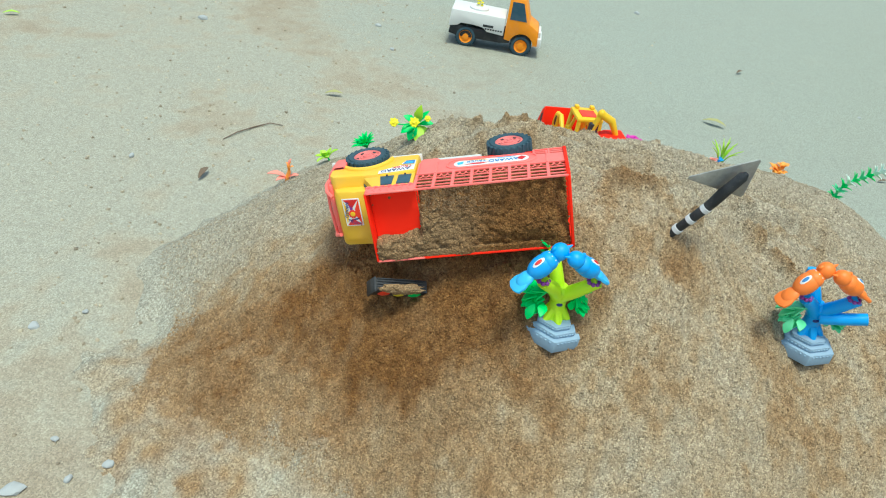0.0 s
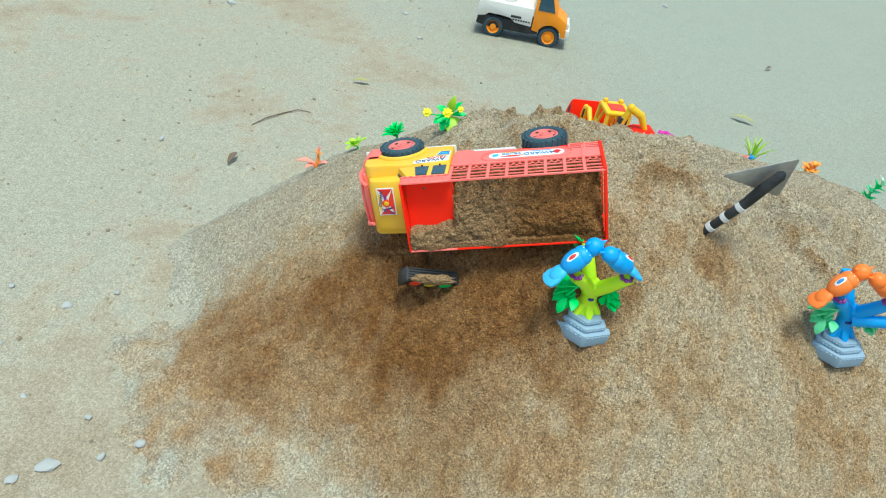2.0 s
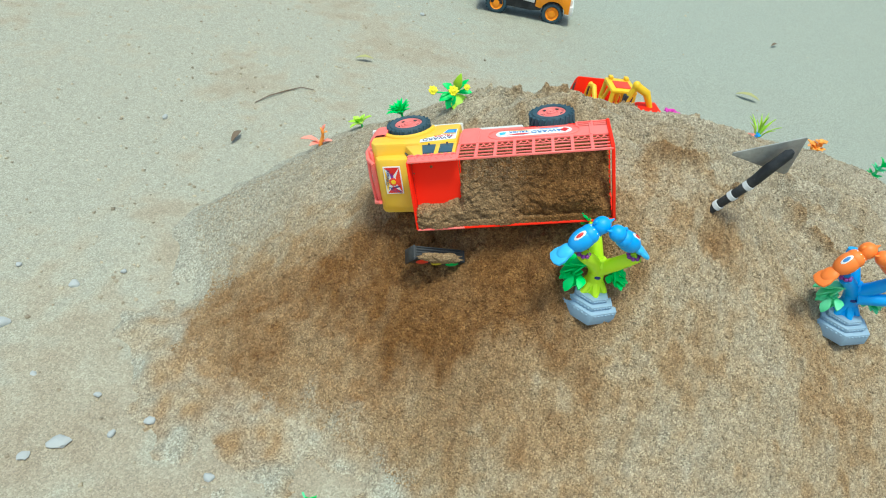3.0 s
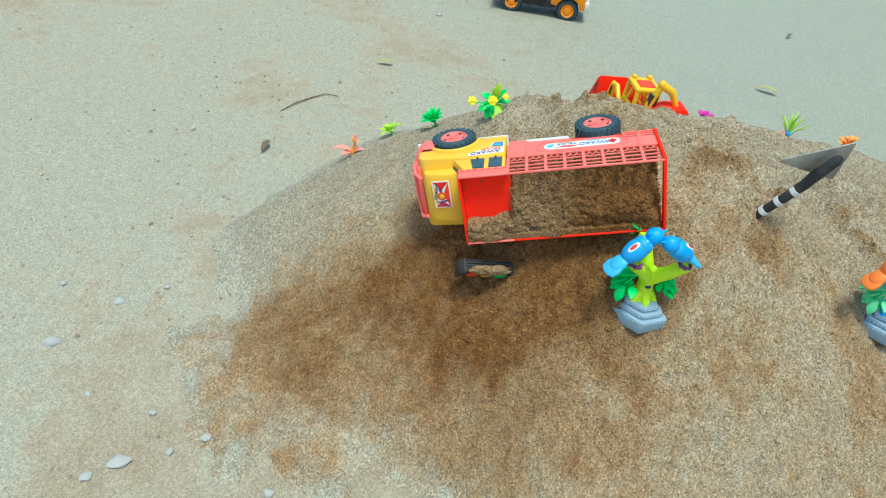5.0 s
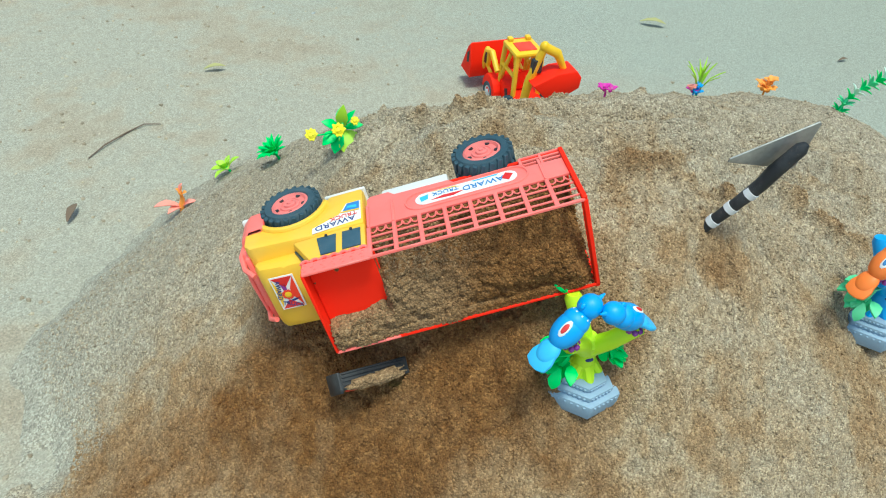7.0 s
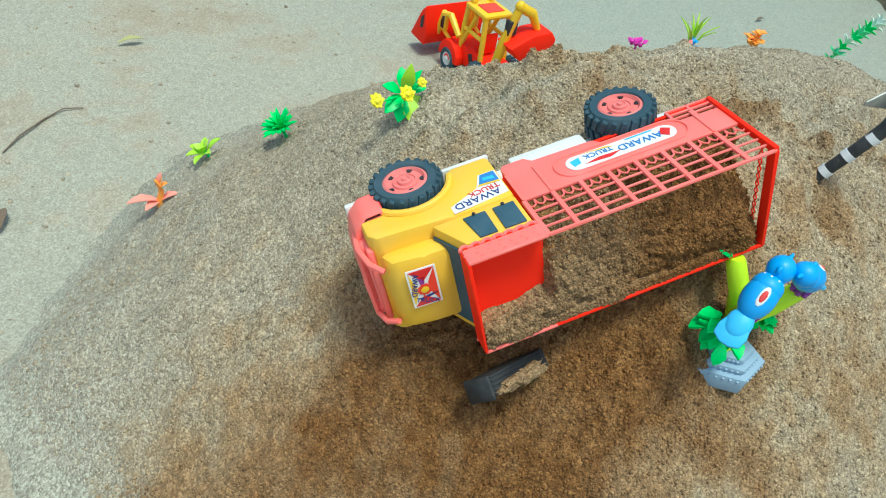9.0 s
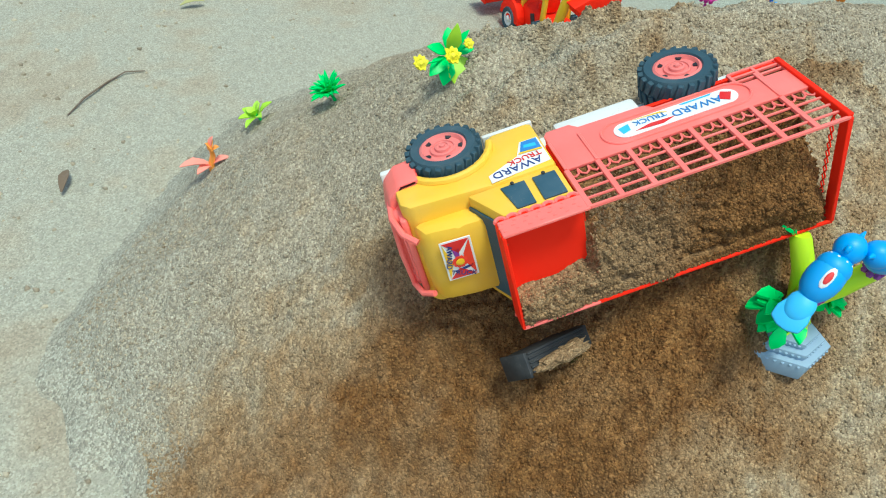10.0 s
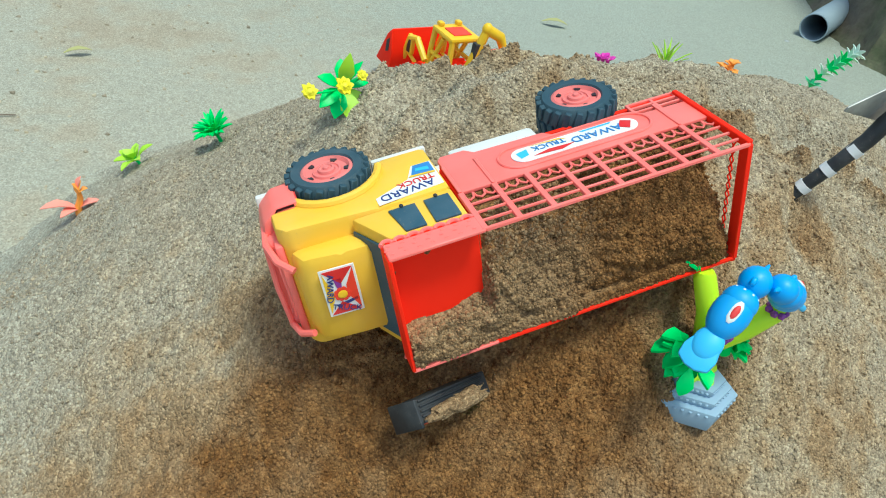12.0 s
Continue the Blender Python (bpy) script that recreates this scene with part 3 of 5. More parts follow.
def build_truck():
    truck = thing("toy_truck", TRUCK, "tipped-over yellow and red plastic toy lorry lying on the sand", "toy truck")
    B0, B1, W, Z0, ZM, Z1 = -0.066, 0.110, 0.045, 0.019, 0.060, 0.101
    # chassis
    bm = bmesh.new()
    box(bm, (-0.05, -0.03, -0.006), (0.205, 0.03, 0.019), 0.003)
    box(bm, (0.035, -0.041, -0.002), (0.098, 0.041, 0.019), 0.003)
    box(bm, (0.1115, -0.0465, -0.0085), (0.1500, 0.0465, -0.0045), 0.0012)
    box(bm, (0.2115, -0.0470, -0.0060), (0.2290, 0.0470, -0.0005), 0.0015)
    rod(bm, (0, -0.036, 0), (0, 0.036, 0), 0.004)
    rod(bm, (0.18, -0.036, 0), (0.18, 0.036, 0), 0.004)
    part("chassis", bm, WHITE, truck, "dusty white plastic chassis")
    for x in (0.0, 0.18):
        for s in (-1, 1):
            wheel(truck, x, s)
    # bed: floor, front wall, sides, tail
    bm = bmesh.new()
    box(bm, (B0, -W, Z0), (B1, W, Z0 + 0.003), 0.0005, 1)
    part("bed_floor", bm, RED, truck)
    bm = bmesh.new()
    box(bm, (B1 - 0.0015, -W + 0.002, Z0 + 0.0035), (B1 + 0.0015, W - 0.002, Z1 - 0.016), 0.0005, 1)
    part("bed_front_wall", bm, RED, truck)
    for s in (-1, 1):
        bm = bmesh.new()
        y = s * W
        # solid lower half, cut round the rear wheel
        out = [(B1, Z0 - 0.002), (B1, ZM), (B0, ZM), (B0, Z0 + 0.015), (-0.032, Z0 + 0.014), (-0.028, Z0 + 0.008), (0.030, Z0 + 0.008), (0.036, Z0 + 0.001), (0.085, Z0), (0.09, Z0 - 0.006), (B1 - 0.003, Z0 - 0.006)]
        prism(bm, out, 0.0024, Matrix.Translation((0, y + 0.0012, 0)) @ Matrix.Rotation(radians(90), 4, "X"), 0.0004)
        lattice_side(bm, B0, B1, y, ZM, Z1, 8)
        # open bars below the panel's rear end
        for z in (Z0 - 0.001, Z0 + 0.0045, Z0 + 0.010):
            box(bm, (B0, y - 0.0011, z - 0.0009), (-0.029, y + 0.0011, z + 0.0009), 0.0003, 1)
        for x in (B0 + 0.001, B0 + 0.019, -0.029):
            box(bm, (x - 0.0012, y - 0.0012, Z0 - 0.001), (x + 0.0012, y + 0.0012, Z0 + 0.0155), 0.0003, 1)
        for k in (0, 1, 7, 8):
            x = B0 + (B1 - B0) * k / 8
            box(bm, (x - 0.0012, y + s * 0.001, Z0 + 0.008), (x + 0.0012, y + s * 0.0022, ZM), 0.0004, 1)
        # the upward side gets the red lightened for skylight, the buried side plain red
        side = part("bed_side", bm, SKYLIT_RED if s < 0 else RED, truck, "red lattice side of the bed")
        bm = bmesh.new()
        # raised oval rim
        oval = [(0.022 + (0.040 if math.cos(a) > 0 else -0.040) + 0.014 * math.cos(a), y + s * 0.0016, 0.041 + 0.013 * math.sin(a)) for a in np.linspace(0, 2 * math.pi, 33)]
        tube(bm, oval, 0.0009, 6)
        part("oval_rim", bm, SKYLIT_RED, side)
        bm = bmesh.new()
        oval = [(0.022 + (0.036 if math.cos(a) > 0 else -0.036) + 0.009 * math.cos(a), 0.041 + 0.0085 * math.sin(a)) for a in np.linspace(0, 2 * math.pi, 28, endpoint=False)]
        prism(bm, oval, 0.0005, Matrix.Translation((0, y + (s * 0.0019 if s > 0 else -0.0014), 0)) @ Matrix.Rotation(radians(90), 4, "X"))
        sticker = part("sticker", bm, PAPER, side, "long oval printed sticker")
        face = Matrix.Translation((0.022, y + s * 0.0021, 0.041)) @ Matrix.Rotation(radians(90), 4, "X") @ Matrix.Rotation(radians(180 if s > 0 else 0), 4, "Y")
        lettering("print", "AWARD", 0.0098, PRINT_BLUE, sticker, face @ Matrix.Translation((-0.0150, 0.0005, 0.0002)))
        lettering("print", "TRUCK", 0.0072, PRINT_BLUE, sticker, face @ Matrix.Translation((0.0180, -0.0030, 0.0002)))
        for pts, mt in (([(-0.042, -0.002), (-0.036, -0.006), (-0.031, 0.001), (-0.037, 0.006)], PRINT_RED), ([(0.002, 0.003), (0.020, 0.002), (0.032, 0.005), (0.012, 0.0065)], PRINT_RED),
                        ([(0.004, -0.004), (0.009, -0.007), (0.030, -0.0075), (0.010, -0.0055)], BRIGHT_YELLOW), ([(0.033, -0.005), (0.041, -0.003), (0.040, 0.004), (0.034, 0.002)], LIGHTBLUE),
                        ([(-0.030, -0.0075), (-0.006, -0.0072), (-0.008, -0.0058), (-0.028, -0.0060)], LIGHTBLUE)):
            bm = bmesh.new()
            prism(bm, pts, 0.0002, face)
            part("print_patch", bm, mt, sticker)
    # deck over the cab with its low, scalloped parapet
    bm = bmesh.new()
    box(bm, (B1, -W, Z1 - 0.017), (0.166, W, Z1 - 0.014), 0.0006, 1)
    deck = part("cab_deck", bm, RED, truck, "bright red deck above the cab")
    for s in (-1, 1):
        bm = bmesh.new()
        y = s * W
        box(bm, (B1, y - 0.0012, Z1 - 0.014), (0.168, y + 0.0012, Z1 + 0.0012), 0.0006, 1)
        for k in range(7):
            c = B1 + 0.006 + 0.0082 * k
            pts = [(c + 0.0036 * math.cos(u), y + s * 0.0006, Z1 - 0.014 - 0.0036 * math.sin(u)) for u in np.linspace(0, math.pi, 7)]
            tube(bm, pts, 0.0013, 6)
            for row in range(3):
                blob(bm, (c + 0.002 * (row % 2), y + s * 0.0012, Z1 - 0.011 + 0.004 * row), (0.0016, 0.0009, 0.0009), None, 1)
        part("parapet", bm, SKYLIT_RED, deck)
    bm = bmesh.new()
    box(bm, (0.1665, -W, Z1 - 0.017), (0.1690, W, Z1 + 0.0014), 0.0006, 1)
    part("parapet_front", bm, RED, deck)
    # tail: wide top bar, corner posts, beaded strips, low sill
    bm = bmesh.new()
    box(bm, (B0 - 0.002, -W, Z1 - 0.008), (B0 + 0.0015, W, Z1 + 0.0010), 0.0006, 1)
    box(bm, (B0 - 0.002, -W, Z0), (B0 + 0.0015, W, Z0 + 0.012), 0.0006, 1)
    for s in (-1, 1):
        box(bm, (B0 - 0.002, s * W - 0.003, Z0), (B0 + 0.002, s * W + 0.003, Z1), 0.0006, 1)
    for k in range(13):
        y = -W + 0.005 + 0.0067 * k
        for side in (-1, 1):
            tube(bm, [(B0, y - 0.0034, Z1 - 0.0150), (B0, y, Z1 - 0.0150 + side * 0.0018), (B0, y + 0.0034, Z1 - 0.0150)], 0.0006, 5)
    part("tailgate", bm, RED, truck, "open red tail frame with a beaded strip")
    # cab shell as a side outline given the cab's width, wheel arch cut out
    def arch(r, n=9):
        return [(0.18 + r * math.cos(a), r * math.sin(a)) for a in np.linspace(math.radians(12), math.radians(170), n)]
    bm = bmesh.new()
    body = [(0.2235, 0.004)] + arch(0.0315) + [(0.146, -0.004), (0.113, -0.004), (0.113, 0.052), (0.160, 0.052), (0.217, 0.047), (0.223, 0.040)]
    prism(bm, body, 0.0965, Matrix.Translation((0, 0.04825, 0)) @ Matrix.Rotation(radians(90), 4, "X"), 0.0038)
    cab = part("cab_body", bm, YELLOW, truck, "dusty yellow cab with arched wings")
    for s in (-1, 1):
        bm = bmesh.new()
        pts = [(x, s * 0.0488, z) for x, z in arch(0.0330, 13)]
        tube(bm, pts, 0.0030, 8)
        part("arch_rim", bm, YELLOW, cab)
    bm = bmesh.new()
    hood = [(0.166, 0.046), (0.166, 0.067), (0.190, 0.066), (0.214, 0.062), (0.221, 0.046)]
    prism(bm, hood, 0.070, Matrix.Translation((0, 0.035, 0)) @ Matrix.Rotation(radians(90), 4, "X"), 0.0065)
    bonnet = part("bonnet", bm, YELLOW, truck, "raised yellow bonnet with a printed sticker")
    bm = bmesh.new()
    cabin = [(0.113, 0.050), (0.113, 0.083), (0.162, 0.083), (0.178, 0.052)]
    prism(bm, cabin, 0.092, Matrix.Translation((0, 0.046, 0)) @ Matrix.Rotation(radians(90), 4, "X"), 0.002)
    cabin = part("cabin", bm, YELLOW, truck)
    bm = bmesh.new()
    box(bm, (-0.0006, -0.038, 0.0), (0.0010, 0.038, 0.0320), 0.0004, 1, Matrix.Translation((0.1780, 0, 0.0535)) @ Matrix.Rotation(radians(-27.3), 4, "Y"))
    part("windscreen", bm, WINDOW, cabin, "dark windscreen")
    for s in (-1, 1):
        for x0, x1, lean in ((0.117, 0.133, 0.0), (0.1385, 0.1555, 0.004)):
            bm = bmesh.new()
            prism(bm, [(x0, 0.057), (x1, 0.057), (x1 - lean, 0.0815), (x0, 0.0815)], 0.0014, Matrix.Translation((0, s * 0.0466 + 0.0007, 0)) @ Matrix.Rotation(radians(90), 4, "X"), 0.0003)
            win = part("side_window", bm, WINDOW, cabin, "dark side window")
            bm = bmesh.new()
            blob(bm, ((x0 + x1) / 2, s * 0.0478, 0.0568), (0.0014, 0.0012, 0.0016), None, 2)
            part("knob", bm, BLACK, win)
        bm = bmesh.new()
        st = [(0.1155, 0.0465), (0.159, 0.0510), (0.159, 0.0430), (0.135, 0.0320), (0.1285, 0.0175), (0.1155, 0.0175)]
        prism(bm, st, 0.0005, Matrix.Translation((0, s * 0.0483 + (0.0005 if s > 0 else 0.0001), 0)) @ Matrix.Rotation(radians(90), 4, "X"))
        label = part("door_sticker", bm, PAPER, cab, "white and blue printed door sticker")
        face = lambda x, z, up: Matrix.Translation((x, s * (0.04895 + up), z)) @ Matrix.Rotation(radians(90), 4, "X") @ Matrix.Rotation(radians(180 if s > 0 else 0), 4, "Y")
        tilt = Matrix.Rotation(radians(5 if s < 0 else -5), 4, "Z")
        lettering("print", "AWARD", 0.0098, PRINT_NAVY, label, face(0.1385, 0.0435, 0.0) @ tilt)
        lettering("print", "TRUCK", 0.0075, PRINT_RED, label, face(0.1310, 0.0362, 0.0002) @ tilt)
        bm = bmesh.new()
        prism(bm, [(0.1165, 0.0185), (0.1275, 0.0185), (0.1315, 0.0290), (0.1165, 0.0305)], 0.0003, Matrix.Translation((0, s * 0.0489 + (0.0002 if s > 0 else 0.0), 0)) @ Matrix.Rotation(radians(90), 4, "X"))
        part("print_patch", bm, PRINT_BLUE, label)
        for pts, mt in (([(0.1165, 0.0312), (0.1325, 0.0298), (0.1338, 0.0312), (0.1165, 0.0328)], BRIGHT_YELLOW), ([(0.119, 0.024), (0.127, 0.023), (0.128, 0.026), (0.119, 0.028)], LIGHTBLUE)):
            bm = bmesh.new()
            prism(bm, pts, 0.0003, Matrix.Translation((0, s * 0.0492 + (0.0002 if s > 0 else 0.0), 0)) @ Matrix.Rotation(radians(90), 4, "X"))
            part("print_swoosh", bm, mt, label)
    # bonnet sticker
    top = Matrix.Translation((0.196, -0.008, 0.0675)) @ Matrix.Rotation(radians(4), 4, "Y")
    bm = bmesh.new()
    box(bm, (-0.0115, -0.0185, -0.0008), (0.0105, 0.0185, 0.0), 0.0003, 1, top)
    st = part("bonnet_sticker", bm, PAPER, bonnet, "red and yellow printed bonnet sticker")
    for outline, mt in (([(-0.010, -0.017), (0.009, -0.017), (-0.001, -0.006)], PRINT_RED), ([(-0.010, -0.0165), (-0.010, 0.0165), (-0.004, 0.004), (-0.004, -0.004)], LAMP_RED),
                        ([(-0.010, 0.017), (0.009, 0.017), (0.001, 0.008)], PRINT_RED), ([(0.009, -0.016), (0.009, 0.016), (0.004, 0.002)], BRIGHT_YELLOW),
                        ([(-0.002, -0.010), (0.003, -0.010), (0.002, -0.003), (-0.001, -0.003)], PURPLE), ([(-0.009, 0.007), (0.005, 0.010), (0.004, 0.012), (-0.009, 0.009)], PRINT_NAVY)):
        bm = bmesh.new()
        prism(bm, outline, 0.0003, top)
        part("print_patch", bm, mt, st)
    lettering("print", "AWARD", 0.0058, PRINT_NAVY, st, top @ Matrix.Translation((0.0062, -0.0040, 0.0005)) @ Matrix.Rotation(radians(78), 4, "Z"))
    lettering("print", "TRUCK", 0.0056, PRINT_NAVY, st, top @ Matrix.Translation((-0.0010, 0.0135, 0.0005)) @ Matrix.Rotation(radians(160), 4, "Z"))
    bm = bmesh.new()
    for k in range(10):
        a = 2 * math.pi * k / 10
        blob(bm, top @ Vector((-0.0005 + 0.0040 * math.cos(a), 0.002 + 0.0040 * math.sin(a), 0.0006)), (0.0019, 0.0019, 0.0003), None, 1)
    flower = part("print_flower", bm, LAMP_RED, st)
    bm = bmesh.new()
    blob(bm, top @ Vector((-0.0005, 0.002, 0.0010)), (0.0032, 0.0032, 0.0003), None, 2)
    part("print_centre", bm, BRIGHT_YELLOW, flower)
    # bumper, guard and grille
    bm = bmesh.new()
    half = [(0.2335, 0.0), (0.2325, 0.024), (0.2285, 0.043), (0.2190, 0.0520), (0.2040, 0.0525), (0.2040, 0.0485), (0.2165, 0.0478), (0.2215, 0.0410), (0.2245, 0.022), (0.2250, 0.0)]
    prism(bm, half + [(x, -y) for x, y in half[-2:0:-1]], 0.027, Matrix.Translation((0, 0, -0.002)), 0.0030)
    part("bumper", bm, SKYLIT_RED, truck, "scuffed red bumper")
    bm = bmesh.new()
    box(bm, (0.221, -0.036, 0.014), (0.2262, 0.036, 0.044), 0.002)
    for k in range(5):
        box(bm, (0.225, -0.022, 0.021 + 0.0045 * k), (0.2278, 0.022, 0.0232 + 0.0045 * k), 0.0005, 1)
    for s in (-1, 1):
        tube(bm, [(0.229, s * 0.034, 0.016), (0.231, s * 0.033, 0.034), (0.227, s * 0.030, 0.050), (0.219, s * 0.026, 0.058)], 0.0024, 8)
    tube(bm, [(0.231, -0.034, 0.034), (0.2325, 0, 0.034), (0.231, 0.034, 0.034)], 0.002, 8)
    part("grille", bm, SKYLIT_RED, truck, "red grille with a guard frame")
    for s in (-1, 1):
        bm = bmesh.new()
        lathe(bm, [(0.0065, -0.002), (0.0065, 0.001), (0.005, 0.003), (0.001, 0.0036)], Matrix.Translation((0.2262, s * 0.030, 0.030)) @ Matrix.Rotation(radians(90), 4, "Y"), 18)
        part("headlight", bm, SKYLIT_RED, truck)
    return truck


truck = build_truck()


def smooth01(t):
    t = np.clip(t, 0, 1)
    return t * t * (3 - 2 * t)


# ---- sand still lying in the tipped bed ----
def build_load():
    nx, ny = 170, 70
    xs, ys = np.linspace(-0.0625, 0.1655, nx), np.linspace(-0.0432, 0.0435, ny)
    X, Y = np.meshgrid(xs, ys)
    z = 0.074 + 0.024 * smooth01((Y + 0.040) / 0.07)
    z = z + 0.010 * smooth01((X - 0.085) / 0.02) * smooth01((0.02 - Y) / 0.03)
    ragged = 0.008 * lattice_noise(X, Y, 70, 2)
    z = z - (0.040 - 0.03 * smooth01((Y + 0.01) / 0.05)) * smooth01((-0.044 + ragged - X) / 0.03)
    edge = 0.016 + 0.006 * lattice_noise(X, Y, 60, 6) + 0.10 * np.clip(0.128 - X, 0, 1)
    on_deck = smooth01((X - 0.106) / 0.008)
    z = z * (1 - on_deck) + on_deck * (0.080 + 0.0185 * smooth01((Y - edge + 0.006) / 0.014))
    z = z + 0.006 * lattice_noise(X, Y, 38, 3) + 0.0060 * clods(X, Y, 115, 7) * (0.6 + 0.6 * lattice_noise(X, Y, 50, 9)) + 0.0035 * clods(X, Y, 230, 1) - 0.004
    z = np.minimum(z, 0.1025)
    z = np.where((Y > 0.036) & (X > -0.05), np.maximum(z, 0.1002), z)
    floor = np.where(X > 0.109, 0.0868, 0.0235)
    z = np.where(X > 0.109, np.maximum(z, 0.0868), np.maximum(z, 0.03))
    top = np.stack([X, Y, z], -1).reshape(-1, 3)
    low = np.stack([X, Y, floor], -1).reshape(-1, 3)
    n = nx * ny
    idx = np.arange(n).reshape(ny, nx)
    faces = [tuple(q) for q in np.stack([idx[:-1, :-1], idx[:-1, 1:], idx[1:, 1:], idx[1:, :-1]], -1).reshape(-1, 4).tolist()]
    ring = list(idx[0, :]) + list(idx[1:, -1]) + list(idx[-1, -2::-1]) + list(idx[-2:0:-1, 0])
    for a, b in zip(ring, ring[1:] + ring[:1]):
        faces.append((int(b), int(a), int(a) + n, int(b) + n))
    me = bpy.data.meshes.new("sand_load")
    me.from_pydata(np.concatenate([top, low]).tolist(), [], faces)
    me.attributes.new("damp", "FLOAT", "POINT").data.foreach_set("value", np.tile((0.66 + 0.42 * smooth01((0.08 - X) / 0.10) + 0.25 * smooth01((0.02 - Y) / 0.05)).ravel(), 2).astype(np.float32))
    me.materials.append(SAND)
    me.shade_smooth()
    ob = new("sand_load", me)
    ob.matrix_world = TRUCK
    global LOAD_TOP
    LOAD_TOP = top[(top[:, 0] < 0.106) | (top[:, 2] > 0.089)]
    return tagged(ob, "moist brown sand still filling the tipped lorry bed", "sand", kind="stuff")


build_load()


# ---- toy traffic light, knocked over ----
def build_traffic_light():
    h, w = Vector((0.93, 0.32, -0.20)).normalized(), Vector((0.470, -0.475, 0.740))
    w = (w - h * w.dot(h)).normalized()
    n = h.cross(w)
    c = Vector((-0.126, 0.708, 0.214))
    m = Matrix((h, w, n)).transposed().to_4x4()
    m.translation = c
    m = m @ Matrix.Diagonal((0.98, 0.76, 0.70, 1))
    light = thing("toy_traffic_light", m, "black toy traffic light knocked over and half buried in sand", "toy traffic light")
    bm = bmesh.new()
    box(bm, (-0.034, -0.016, -0.013), (0.036, 0.016, 0.010), 0.0015)
    rod(bm, (0.0355, 0, -0.002), (0.062, 0, -0.002), 0.004)
    body = part("housing", bm, BLACK, light, "black ribbed housing")
    bm = bmesh.new()
    box(bm, (-0.037, -0.018, -0.014), (-0.0342, 0.018, 0.013), 0.001)
    part("cap", bm, BLACK, body)
    for k in range(5):
        for side in (-1, 1):
            bm = bmesh.new()
            box(bm, (-0.033, side * 0.0172 - 0.0011, -0.0125 + 0.0048 * k), (0.030, side * 0.0172 + 0.0011, -0.0102 + 0.0048 * k), 0.0006, 1)
            part("rib", bm, BLACK, body)
    for x, mt, lab in ((-0.019, LAMP_RED, "red oval lens"), (0.002, LAMP_YELLOW, "yellow oval lens"), (0.023, LAMP_GREEN, "green oval lens")):
        bm = bmesh.new()
        lathe(bm, [(0.0095, 0.0), (0.0095, 0.001), (0.0075, 0.0022), (0.001, 0.0028)], Matrix.Translation((x, 0, 0.0099)) @ Matrix.Diagonal((0.80, 1.35, 1, 1)), 24)
        part("lens", bm, mt, light, lab)
    # sand that slid onto it
    bm = bmesh.new()
    blob(bm, (0, 0, 0), (0.030, 0.013, 0.009), None, 5)
    for v in bm.verts:
        p = v.co * 90
        v.co *= 1 + 0.45 * noise.fractal(p * 0.6, 0.7, 2.0, 4)
    me = mesh_of("sand_clump", bm, SAND)
    me.attributes.new("damp", "FLOAT", "POINT").data.foreach_set("value", np.full(len(me.vertices), 0.6, np.float32))
    ob = new("sand_clump", me)
    ob.matrix_world = Matrix.Translation(c + 0.011 * w + 0.004 * n + 0.006 * h) @ m.to_3x3().to_4x4()
    tagged(ob, "loose clump of sand lying on the fallen traffic light", "sand", kind="stuff")


build_traffic_light()


